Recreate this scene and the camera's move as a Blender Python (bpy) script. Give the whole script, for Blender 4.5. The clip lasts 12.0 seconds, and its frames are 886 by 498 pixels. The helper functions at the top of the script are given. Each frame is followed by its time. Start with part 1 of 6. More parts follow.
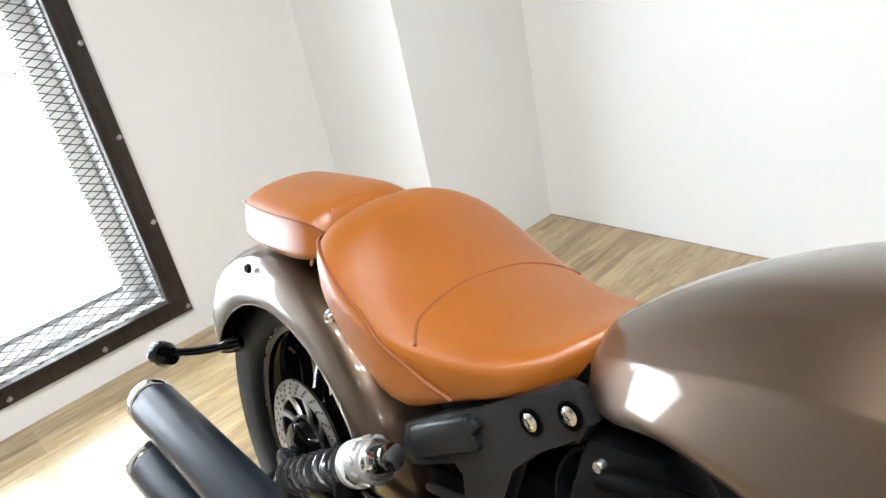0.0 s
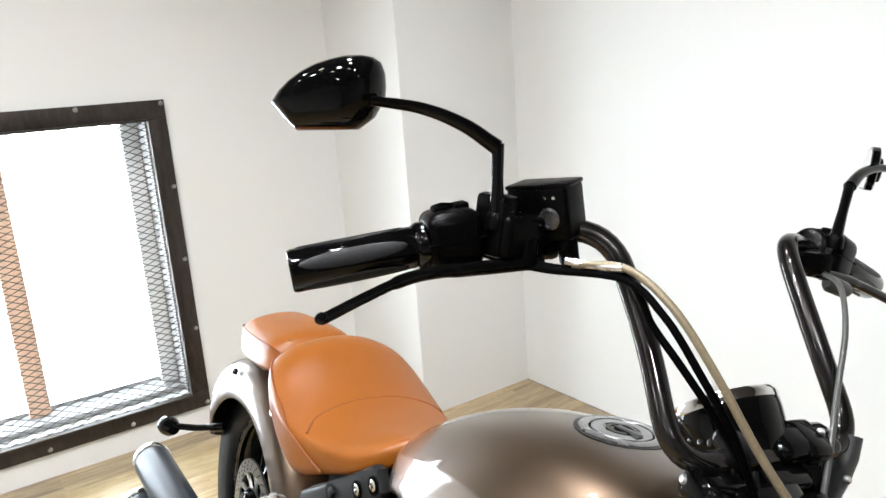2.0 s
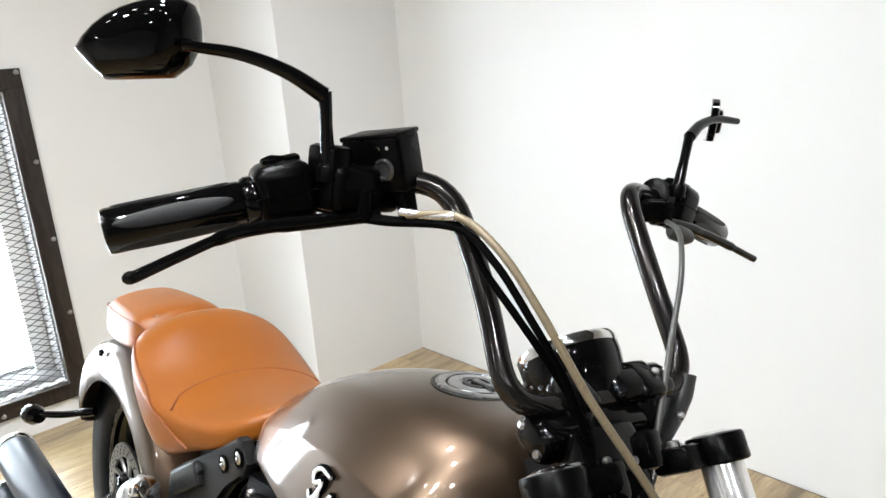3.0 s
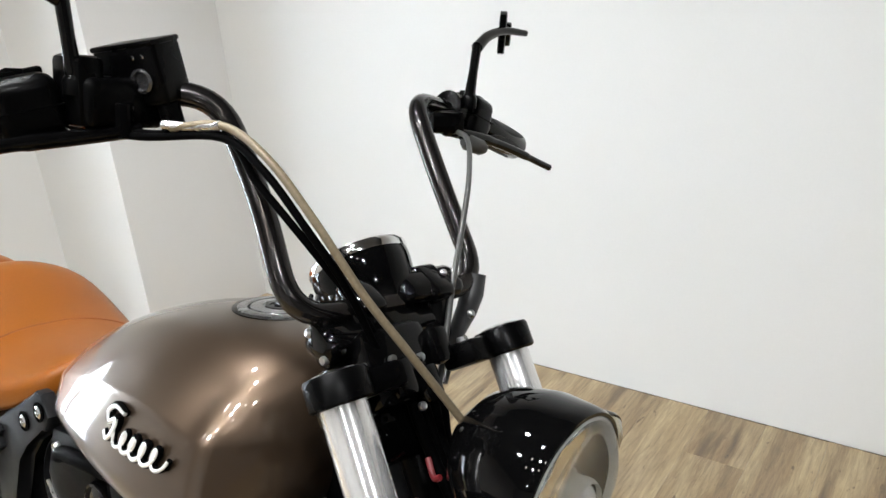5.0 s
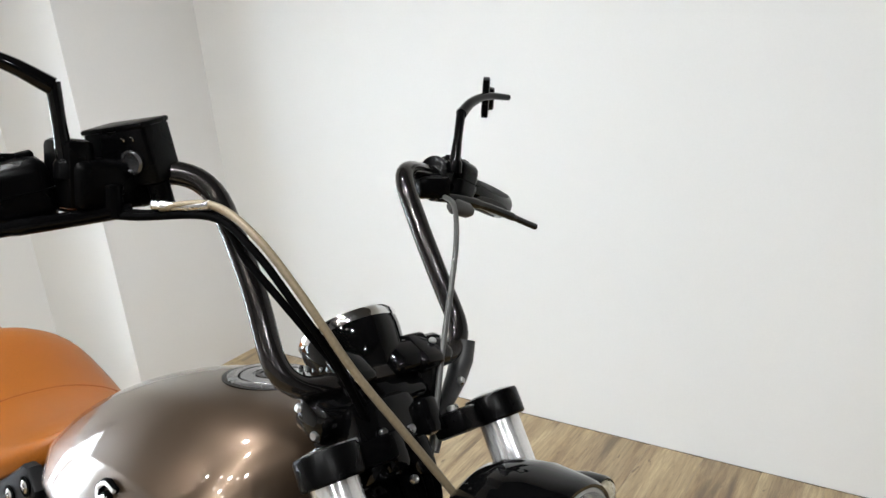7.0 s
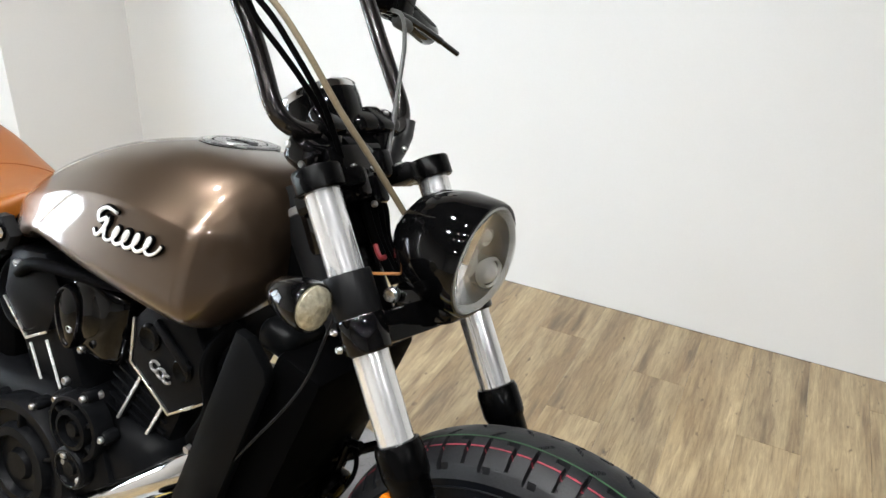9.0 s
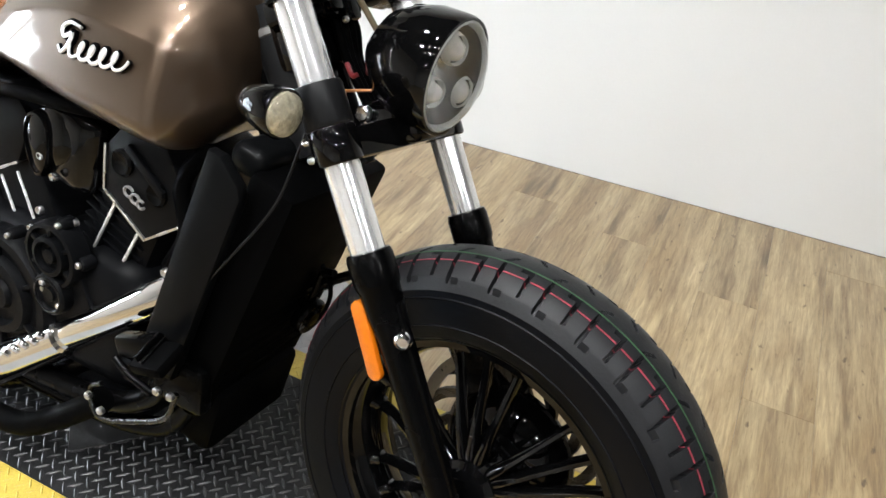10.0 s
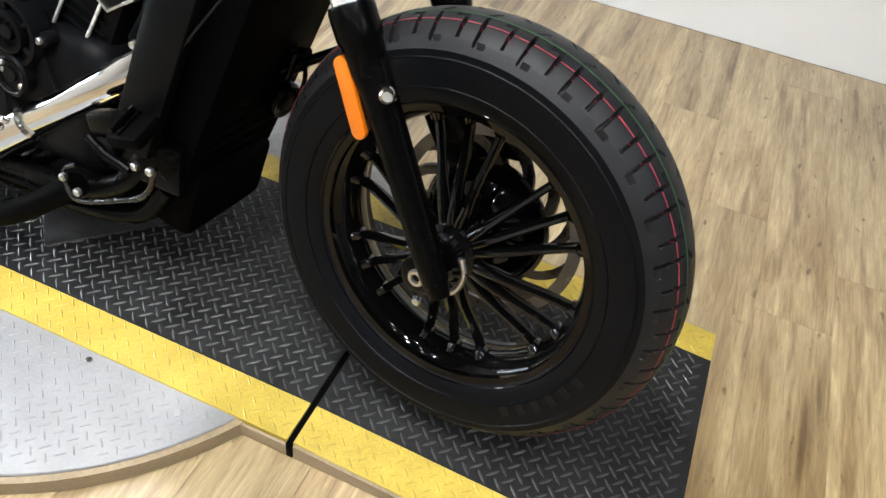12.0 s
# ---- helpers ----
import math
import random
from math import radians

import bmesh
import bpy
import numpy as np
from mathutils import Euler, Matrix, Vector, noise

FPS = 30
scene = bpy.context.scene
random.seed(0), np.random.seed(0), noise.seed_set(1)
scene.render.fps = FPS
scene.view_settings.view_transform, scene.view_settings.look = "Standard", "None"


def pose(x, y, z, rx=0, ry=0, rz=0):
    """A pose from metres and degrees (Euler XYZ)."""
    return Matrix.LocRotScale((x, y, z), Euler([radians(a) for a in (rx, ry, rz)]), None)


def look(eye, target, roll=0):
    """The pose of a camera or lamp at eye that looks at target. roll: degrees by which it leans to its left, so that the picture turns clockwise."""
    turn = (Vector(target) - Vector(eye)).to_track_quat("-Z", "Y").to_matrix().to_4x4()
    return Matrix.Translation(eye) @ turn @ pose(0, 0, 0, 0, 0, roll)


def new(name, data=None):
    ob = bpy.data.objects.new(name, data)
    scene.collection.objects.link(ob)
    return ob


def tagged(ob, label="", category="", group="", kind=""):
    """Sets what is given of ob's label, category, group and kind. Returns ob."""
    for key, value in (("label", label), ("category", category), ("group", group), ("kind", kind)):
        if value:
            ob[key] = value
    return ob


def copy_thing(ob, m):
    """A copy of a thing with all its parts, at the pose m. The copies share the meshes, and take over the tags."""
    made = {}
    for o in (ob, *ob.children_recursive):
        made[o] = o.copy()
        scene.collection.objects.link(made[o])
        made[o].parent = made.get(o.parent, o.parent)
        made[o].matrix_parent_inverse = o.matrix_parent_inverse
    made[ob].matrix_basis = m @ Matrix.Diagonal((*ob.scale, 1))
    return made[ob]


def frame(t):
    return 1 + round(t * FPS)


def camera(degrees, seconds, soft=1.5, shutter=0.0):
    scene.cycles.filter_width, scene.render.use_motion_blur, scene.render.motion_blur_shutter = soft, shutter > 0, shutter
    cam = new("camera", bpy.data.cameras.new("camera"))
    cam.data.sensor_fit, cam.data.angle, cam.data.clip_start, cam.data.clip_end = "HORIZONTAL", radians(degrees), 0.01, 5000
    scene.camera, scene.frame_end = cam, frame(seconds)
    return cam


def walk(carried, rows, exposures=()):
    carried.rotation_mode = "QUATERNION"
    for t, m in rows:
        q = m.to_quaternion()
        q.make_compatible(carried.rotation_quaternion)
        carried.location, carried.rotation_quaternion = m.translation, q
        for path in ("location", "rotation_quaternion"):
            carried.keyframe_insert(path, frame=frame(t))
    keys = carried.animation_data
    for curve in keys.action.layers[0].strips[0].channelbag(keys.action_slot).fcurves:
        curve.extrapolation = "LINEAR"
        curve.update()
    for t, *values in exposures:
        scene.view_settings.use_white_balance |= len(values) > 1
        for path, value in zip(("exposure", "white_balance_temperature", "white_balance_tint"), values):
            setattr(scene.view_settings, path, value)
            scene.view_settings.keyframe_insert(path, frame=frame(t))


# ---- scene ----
cam = camera(62.0, 12.0)
PATH = [
    (0.0, 1.0205, -0.3432, 1.0987, 63.55, 11.221, 46.807),
    (0.5, 1.1826, -0.4508, 1.1715, 66.897, 7.15, 51.249),
    (1.0, 1.3802, -0.4522, 1.2277, 72.819, 6.559, 55.513),
    (1.5, 1.5138, -0.4395, 1.2567, 75.486, 4.625, 58.581),
    (2.0, 1.5493, -0.4102, 1.2537, 76.181, 3.95, 54.812),
    (2.5, 1.5703, -0.3685, 1.239, 75.182, 3.856, 50.112),
    (3.0, 1.5806, -0.3512, 1.2241, 73.747, 3.958, 47.364),
    (3.5, 1.5903, -0.349, 1.2086, 71.425, 4.426, 44.605),
    (5.5, 1.6425, -0.3, 1.183, 68.647, 4.326, 34.316),
    (6.0, 1.6396, -0.2951, 1.1933, 70.149, 4.547, 34.517),
    (6.5, 1.6392, -0.2899, 1.2112, 72.406, 5.322, 35.418),
    (8.5, 1.6612, -0.5014, 1.1961, 66.401, -0.159, 27.669),
    (9.0, 1.6955, -0.5729, 1.1665, 63.349, -2.851, 26.849),
    (9.5, 1.7231, -0.6049, 1.1355, 59.455, -2.817, 25.61),
    (10.0, 1.731, -0.618, 1.1, 55.012, -4.335, 25.705),
    (10.5, 1.7376, -0.6321, 1.0734, 51.804, -5.938, 25.006),
    (11.0, 1.7385, -0.655, 1.0457, 47.513, -6.812, 24.177),
    (11.5, 1.7386, -0.6839, 1.0165, 44.418, -7.26, 23.573),
    (12.0, 1.7427, -0.702, 1.0196, 44.064, -6.251, 22.945),
]
EXPO = [(0.0, 0.20), (0.5, 0.26), (1.5, 0.24), (3.5, 0.12), (5.5, -0.06), (6.5, -0.08), (8.5, 0.06), (10.0, 0.20), (12.0, 0.27)]
walk(cam, [(t, pose(x, y, z, rx, ry, rz)) for t, x, y, z, rx, ry, rz in PATH], EXPO)

# ---- light ----
world = bpy.data.worlds.new("daylight")
scene.world = world
world.use_nodes = True
wn = world.node_tree.nodes
sky = wn.new("ShaderNodeTexSky")
sky.sky_type, sky.sun_disc = "NISHITA", False
sky.sun_elevation, sky.sun_rotation = radians(40), radians(250)
world.node_tree.links.new(sky.outputs[0], wn["Background"].inputs[0])
wn["Background"].inputs[1].default_value = 0.15


def area_lamp(name, m, sx, sy, watts, colour):
    data = bpy.data.lights.new(name, "AREA")
    data.shape, data.size, data.size_y, data.energy, data.color = "RECTANGLE", sx, sy, watts, colour
    ob = new(name, data)
    ob.matrix_world = m
    return ob


LAMP_GLOW = 60.0
area_lamp("window_daylight", look((-1.385, -0.289, 0.636), (1.0, -0.289, 0.55)), 1.05, 1.02, 46, (0.77, 0.89, 1.0))
# The last three are added fill, brightening the walls that the chrome reflects.
for lx, ly in ((0.2, -0.9), (1.3, -0.9), (2.4, -0.8), (1.0, -1.45), (0.45, 0.10), (1.1, -0.25), (0.8, -3.2), (3.0, -2.8), (4.1, -1.0)):
    lamp = area_lamp("ceiling_spot", pose(lx, ly, 2.605), 0.1, 0.1, 15 if ly > -2 and lx < 3 else 19, (0.955, 0.98, 1.0))
    lamp.data.shape, lamp.data.spread = "DISK", radians(150)


# ---- mesh helpers ----
def part(name, bm, material, parent=None, label="", smooth=True, angle=40):
    me = bpy.data.meshes.new(name)
    bmesh.ops.recalc_face_normals(bm, faces=bm.faces)
    if smooth:
        for f in bm.faces:
            f.smooth = True
        lim = radians(angle)
        for e in bm.edges:
            if len(e.link_faces) == 2 and e.calc_face_angle(0) > lim:
                e.smooth = False
    bm.to_mesh(me)
    bm.free()
    me.materials.append(material)
    ob = new(name, me)
    if parent:
        ob.parent = parent
    if label:
        ob["label"] = label
    return ob


def place(bm, m, start=0):
    bmesh.ops.transform(bm, matrix=m, verts=list(bm.verts)[start:])
    return bm


def add_box(bm, c, s, bevel=0.0, m=None, seg=2):
    n = len(bm.verts)
    r = bmesh.ops.create_cube(bm, size=1.0)
    vs = r["verts"]
    for v in vs:
        v.co = Vector((v.co.x * s[0], v.co.y * s[1], v.co.z * s[2])) 
    if bevel:
        es = list({e for v in vs for e in v.link_edges})
        r = bmesh.ops.bevel(bm, geom=es, offset=bevel, segments=seg, affect="EDGES", profile=0.5)
    vs = [v for v in bm.verts][n:] if not bevel else list({v for f in r["faces"] for v in f.verts} | {v for v in vs if v.is_valid})
    mm = Matrix.Translation(c) @ (m if m else Matrix.Identity(4))
    bmesh.ops.transform(bm, matrix=mm, verts=vs)
    return bm


def box(c, s, bevel=0.0, m=None, seg=2):
    return add_box(bmesh.new(), c, s, bevel, m, seg)


def add_rings(bm, rings, cap=True, closed=False):
    """A skin over rings of points; closed joins the last ring to the first."""
    rows = [[bm.verts.new(p) for p in ring] for ring in rings]
    n = len(rows[0])
    pairs = list(zip(rows, rows[1:])) + ([(rows[-1], rows[0])] if closed else [])
    for a, b in pairs:
        for i in range(n):
            j = (i + 1) % n
            bm.faces.new((a[i], a[j], b[j], b[i]))
    if cap and not closed:
        bm.faces.new(list(reversed(rows[0])))
        bm.faces.new(rows[-1])
    return bm


def rings(rs, cap=True, closed=False):
    return add_rings(bmesh.new(), rs, cap, closed)


def smooth_path(pts, steps=8):
    """Points on a soft curve through pts (Catmull-Rom)."""
    P = [Vector(p) for p in pts]
    P = [2 * P[0] - P[1]] + P + [2 * P[-1] - P[-2]]
    out = []
    for i in range(1, len(P) - 2):
        a, b, c, d = P[i - 1:i + 3]
        for k in range(steps):
            t = k / steps
            out.append(0.5 * (2 * b + (c - a) * t + (2 * a - 5 * b + 4 * c - d) * t * t + (3 * b - a - 3 * c + d) * t ** 3))
    out.append(P[-2])
    return out


def arc_path(pts, radius, steps=6):
    """A bent bar: straight runs with rounded corners."""
    P = [Vector(p) for p in pts]
    out = [P[0]]
    for a, b, c in zip(P, P[1:], P[2:]):
        r = min(radius, (a - b).length * 0.49, (c - b).length * 0.49)
        p, q = b + (a - b).normalized() * r, b + (c - b).normalized() * r
        for k in range(steps + 1):
            t = k / steps
            out.append(p.lerp(b, t).lerp(b.lerp(q, t), t))
    out.append(P[-1])
    return out


def add_tube(bm, pts, r, n=12, cap=True, squash=1.0):
    pts = [Vector(p) for p in pts]
    rs = r if isinstance(r, (list, tuple)) else [r] * len(pts)
    t0 = (pts[1] - pts[0]).normalized()
    u = t0.orthogonal().normalized()
    loops = []
    for i, p in enumerate(pts):
        t = (pts[min(i + 1, len(pts) - 1)] - pts[max(i - 1, 0)]).normalized()
        u = (u - t * u.dot(t)).normalized()
        w = t.cross(u)
        loops.append([p + rs[i] * (math.cos(2 * math.pi * k / n) * u + squash * math.sin(2 * math.pi * k / n) * w) for k in range(n)])
    return add_rings(bm, loops, cap)


def tube(pts, r, n=12, cap=True):
    return add_tube(bmesh.new(), pts, r, n, cap)


def add_lathe(bm, profile, origin, axis, n=32, closed=False):
    """Turns (radius, height) pairs round an axis; closed: the profile is a loop, as of a tyre."""
    axis = Vector(axis).normalized()
    u = axis.orthogonal().normalized()
    w = axis.cross(u)
    o = Vector(origin)
    loops = [[o + axis * h + max(r, 1e-4) * (math.cos(2 * math.pi * k / n) * u + math.sin(2 * math.pi * k / n) * w) for k in range(n)] for r, h in profile]
    return add_rings(bm, loops, cap=not closed, closed=closed)


def lathe(profile, origin, axis, n=32, closed=False):
    return add_lathe(bmesh.new(), profile, origin, axis, n, closed)


def rod(a, b, r, n=16):
    a, b = Vector(a), Vector(b)
    L = (b - a).length
    e = min(0.0015, r * 0.3, L * 0.2)
    return lathe([(r - e, 0), (r, e), (r, L - e), (r - e, L)], a, b - a, n)


def add_plate(bm, outline, depth, m, bevel=0.0, seg=1):
    """A flat outline in the x-y plane, depth thick along z, put at m."""
    before = set(bm.verts)
    low = [bm.verts.new((x, y, 0)) for x, y in outline]
    top = [bm.verts.new((x, y, depth)) for x, y in outline]
    n = len(low)
    faces = [bm.faces.new(list(reversed(low))), bm.faces.new(top)]
    for i in range(n):
        j = (i + 1) % n
        bm.faces.new((low[i], low[j], top[j], top[i]))
    if bevel:
        es = list(faces[1].edges) + list(faces[0].edges)
        bmesh.ops.bevel(bm, geom=es, offset=bevel, segments=seg, affect="EDGES", profile=0.5)
    bmesh.ops.transform(bm, matrix=m, verts=[v for v in bm.verts if v not in before])
    return bm


def plate(outline, depth, m, bevel=0.0, seg=1):
    return add_plate(bmesh.new(), outline, depth, m, bevel, seg)


def axes(o, x, y):
    """A pose with its x and y along the given ways."""
    x = Vector(x).normalized()
    y = Vector(y)
    y = (y - x * x.dot(y)).normalized()
    z = x.cross(y)
    return Matrix.Translation(o) @ Matrix((x, y, z)).transposed().to_4x4()


def thing(name, label, category, m=None, group=""):
    ob = new(name)
    ob.empty_display_size = 0.1
    if m:
        ob.matrix_world = m
    return tagged(ob, label, category, group)


# ---- materials ----
def material(name, colour, rough=0.5, metal=0.0, coat=0.0, var=0.08, scale=20.0, bump=0.0, bump_scale=200.0, rough_var=0.08, stretch=(1, 1, 1), spec=0.5):
    """A plain surface with stains and grain at two scales, and fine relief."""
    m = bpy.data.materials.new(name)
    m.use_nodes = True
    n, l = m.node_tree.nodes, m.node_tree.links
    b = n["Principled BSDF"]
    b.inputs["Metallic"].default_value = metal
    b.inputs["Coat Weight"].default_value = coat
    b.inputs["Coat Roughness"].default_value = 0.04
    b.inputs["Specular IOR Level"].default_value = spec
    tc, mp = n.new("ShaderNodeTexCoord"), n.new("ShaderNodeMapping")
    mp.inputs["Scale"].default_value = stretch
    l.new(tc.outputs["Object"], mp.inputs[0])
    big, fine = n.new("ShaderNodeTexNoise"), n.new("ShaderNodeTexNoise")
    big.inputs["Scale"].default_value, big.inputs["Detail"].default_value = scale, 4
    fine.inputs["Scale"].default_value, fine.inputs["Detail"].default_value = bump_scale, 3
    l.new(mp.outputs[0], big.inputs[0])
    l.new(mp.outputs[0], fine.inputs[0])
    add = n.new("ShaderNodeMath")
    add.operation = "ADD"
    l.new(big.outputs[0], add.inputs[0])
    l.new(fine.outputs[0], add.inputs[1])
    ramp = n.new("ShaderNodeMapRange")
    ramp.inputs[1].default_value, ramp.inputs[2].default_value = 0.6, 1.4
    ramp.inputs[3].default_value, ramp.inputs[4].default_value = 1 - var, 1 + var
    l.new(add.outputs[0], ramp.inputs[0])
    mul = n.new("ShaderNodeVectorMath")
    mul.operation = "SCALE"
    mul.inputs[0].default_value = colour
    l.new(ramp.outputs[0], mul.inputs["Scale"])
    l.new(mul.outputs[0], b.inputs["Base Color"])
    rr = n.new("ShaderNodeMapRange")
    rr.inputs[1].default_value, rr.inputs[2].default_value = 0.3, 0.7
    rr.inputs[3].default_value, rr.inputs[4].default_value = max(0.02, rough - rough_var), min(1, rough + rough_var)
    l.new(big.outputs[0], rr.inputs[0])
    l.new(rr.outputs[0], b.inputs["Roughness"])
    if bump:
        bp = n.new("ShaderNodeBump")
        bp.inputs["Strength"].default_value, bp.inputs["Distance"].default_value = 0.6, bump
        l.new(fine.outputs[0], bp.inputs["Height"])
        l.new(bp.outputs[0], b.inputs["Normal"])
    return m


GLOSS_BLACK = material("gloss_black_paint", (0.0015, 0.0015, 0.0016), 0.05, 0.0, 0.0, 0.2, 12, rough_var=0.03, spec=0.26)
SATIN_BLACK = material("satin_black_metal", (0.0011, 0.0011, 0.0012), 0.26, 0.0, 0.0, 0.2, 15, 0.0002, 600, spec=0.075)
FRAME_BLACK = material("cast_black_frame_paint", (0.0110, 0.0112, 0.0120), 0.38, 0.0, 0.0, 0.15, 15, 0.0003, 500, spec=0.16)
MATT_BLACK = material("matt_black_plastic", (0.0011, 0.0011, 0.0012), 0.6, 0.0, 0.0, 0.25, 20, 0.0004, 500, spec=0.02)
CRINKLE = material("crinkle_black_engine_paint", (0.0034, 0.0036, 0.0042), 0.36, 0.0, 0.0, 0.3, 18, 0.0006, 700, spec=0.07)
RUBBER = material("tyre_rubber", (0.0013, 0.0018, 0.0030), 0.44, 0.0, 0.0, 0.3, 14, 0.0004, 300, spec=0.11)
# Paler than RUBBER: the light on the tyre crown is put into this colour.
TREAD = material("lit_tread_rubber", (0.0085, 0.0088, 0.0100), 0.48, 0.0, 0.0, 0.3, 30, 0.0004, 300, spec=0.26)
CHROME = material("chrome", (0.75, 0.75, 0.75), 0.08, 1.0, 0.0, 0.04, 14, rough_var=0.04)
FORK_CHROME = material("polished_fork_tube", (0.90, 0.90, 0.90), 0.18, 0.75, 0.0, 0.03, 20, rough_var=0.03)
STEEL = material("machined_steel", (0.5, 0.5, 0.5), 0.3, 1.0, 0.0, 0.1, 40, 0.0001, 300)
ALU = material("machined_aluminium_edge", (0.62, 0.62, 0.63), 0.28, 1.0, 0.0, 0.08, 40)
SILVER = material("satin_silver_paint", (0.28, 0.275, 0.27), 0.35, 0.5, 0.0, 0.1, 50, 0.0003, 260)
LEATHER = material("tan_leather", (0.255, 0.077, 0.0088), 0.35, 0.0, 0.0, 0.16, 7, 0.0007, 420, spec=0.48)
STITCH = material("tan_thread", (0.19, 0.052, 0.010), 0.7, 0.0, 0.0, 0.1, 30)
AMBER = material("amber_reflector", (0.56, 0.135, 0.003), 0.16, 0.0, 0.3, 0.06, 200)
WALL_PAINT = material("white_wall_paint", (0.80, 0.80, 0.79), 0.55, 0.0, 0.0, 0.015, 1.5, 0.0006, 160)
SEAM = material("dark_joint", (0.05, 0.036, 0.022), 0.8)


def bike_paint():
    m = material("bronze_smoke_paint", (0.100, 0.068, 0.0455), 0.36, 0.80, 1.0, 0.03, 6, bump_scale=1800, rough_var=0.02)
    return m


PAINT = bike_paint()
BAR_BLACK = material("black_chrome_bar", (0.045, 0.042, 0.041), 0.15, 0.9, 0.0, 0.1, 20)
RISER_GREY = material("dull_grey_casting", (0.045, 0.045, 0.046), 0.35, 0.5, 0.0, 0.15, 20)
BEZEL = material("satin_silver_ring", (0.42, 0.43, 0.41), 0.35, 0.3, 0.0, 0.06, 40)
CLEAR_GREY = material("translucent_grey_rubber", (0.055, 0.055, 0.053), 0.4, 0.0, 0.0, 0.15, 40)
TUBE_BLACK = material("painted_downtube", (0.0030, 0.0032, 0.0035), 0.38, 0.0, 0.0, 0.2, 15, 0.0002, 500, spec=0.07)
DARK_STEEL = material("dark_plated_steel", (0.06, 0.06, 0.06), 0.26, 1.0, 0.0, 0.2, 40, 0.0001, 300)
ORANGE_WIRE = material("faded_orange_wire", (0.36, 0.15, 0.05), 0.5)
RED_WIRE = material("red_connector", (0.16, 0.012, 0.016), 0.5)
MIRROR = material("mirror_silver", (0.85, 0.85, 0.85), 0.03, 1.0, 0.0, 0.02, 5, rough_var=0.01)
CLEAR_LENS = material("clear_faceted_lens", (0.50, 0.46, 0.34), 0.12, 0.5, 0.6, 0.35, 160, 0.0030, 170)


def cover_glass():
    m = bpy.data.materials.new("thin_clear_cover")
    m.use_nodes = True
    b = m.node_tree.nodes["Principled BSDF"]
    b.inputs["Transmission Weight"].default_value = 1.0
    b.inputs["Roughness"].default_value = 0.03
    b.inputs["IOR"].default_value = 1.12
    return m


COVER_GLASS = cover_glass()


# ---- room ----
FL = -0.038
BACK_TURN = 1.16


def structure(name, bm, mat, label, category, smooth=False):
    return tagged(part(name, bm, mat, None, "", smooth), label, category, kind="structure")


def lath(o, x, y, z):
    return box(((x[0] + x[1]) / 2, (y[0] + y[1]) / 2, (z[0] + z[1]) / 2), (x[1] - x[0], y[1] - y[0], z[1] - z[0]))


CEIL = 2.62
w = structure("wall_back", lath(0, (-1.35, 5.2), (0, 0.12), (FL, CEIL)), WALL_PAINT, "plain white painted wall behind the motorcycle", "wall")
w.matrix_world = pose(0, 1.484, 0, 0, 0, BACK_TURN)
structure("wall_pilaster", lath(0, (-1.27, -0.652), (0.955, 1.492), (FL, CEIL)), WALL_PAINT, "white boxed-out corner of the wall", "wall")
WY0, WY1, WZ0, WZ1 = -0.815, 0.237, 0.122, 1.150
bm = bmesh.new()
for y, z in (((-4.5, WY0), (FL, CEIL)), ((WY1, 0.955), (FL, CEIL)), ((WY0, WY1), (FL, WZ0)), ((WY0, WY1), (WZ1, CEIL))):
    add_box(bm, (-1.276, (y[0] + y[1]) / 2, (z[0] + z[1]) / 2), (0.2, y[1] - y[0], z[1] - z[0]))
structure("wall_window", bm, WALL_PAINT, "white wall with a deep meshed window opening", "wall")
PALE_PAINT = material("pale_grey_wall_paint", (0.74, 0.74, 0.73), 0.6, 0.0, 0.0, 0.03, 1.5, 0.0006, 120)
GREY_PAINT = material("mid_grey_wall_paint", (0.22, 0.22, 0.22), 0.6, 0.0, 0.0, 0.05, 1.5, 0.0006, 120)
DARK_PAINT = material("charcoal_paint", (0.06, 0.06, 0.062), 0.7, 0.0, 0.0, 0.1, 2.0, 0.0006, 120)
# Unseen walls: pale one for bounce, grey one to darken the tank's reflections.
structure("wall_camera_side", lath(0, (-1.45, 5.2), (-4.62, -4.5), (FL, CEIL)), PALE_PAINT, "unseen pale grey wall of the showroom", "wall")
structure("wall_far_end", lath(0, (5.2, 5.32), (-4.6, 1.75), (FL, CEIL)), GREY_PAINT, "unseen grey end wall of the showroom", "wall")
structure("ceiling", lath(0, (-1.45, 5.3), (-4.6, 1.75), (CEIL, CEIL + 0.1)), DARK_PAINT, "dark painted ceiling", "ceiling")


# ---- window with expanded metal guard ----
def glow(name, colour, strength):
    m = bpy.data.materials.new(name)
    m.use_nodes = True
    b = m.node_tree.nodes["Principled BSDF"]
    b.inputs["Base Color"].default_value = (*colour, 1)
    b.inputs["Emission Color"].default_value = (*colour, 1)
    b.inputs["Emission Strength"].default_value = strength
    return m


GLASS = bpy.data.materials.new("window_glass")
GLASS.use_nodes = True
GLASS.node_tree.nodes["Principled BSDF"].inputs["Transmission Weight"].default_value = 1.0
GLASS.node_tree.nodes["Principled BSDF"].inputs["Roughness"].default_value = 0.02
GLASS.node_tree.nodes["Principled BSDF"].inputs["IOR"].default_value = 1.1
RUSTY = material("weathered_dark_steel", (0.042, 0.033, 0.028), 0.5, 0.4, 0.0, 0.5, 14, 0.0012, 90, stretch=(1, 1, 0.25))
TIMBER = material("pale_pine_post", (0.80, 0.55, 0.40), 0.6, 0.0, 0.0, 0.15, 30, 0.0006, 120, stretch=(1, 1, 0.1))
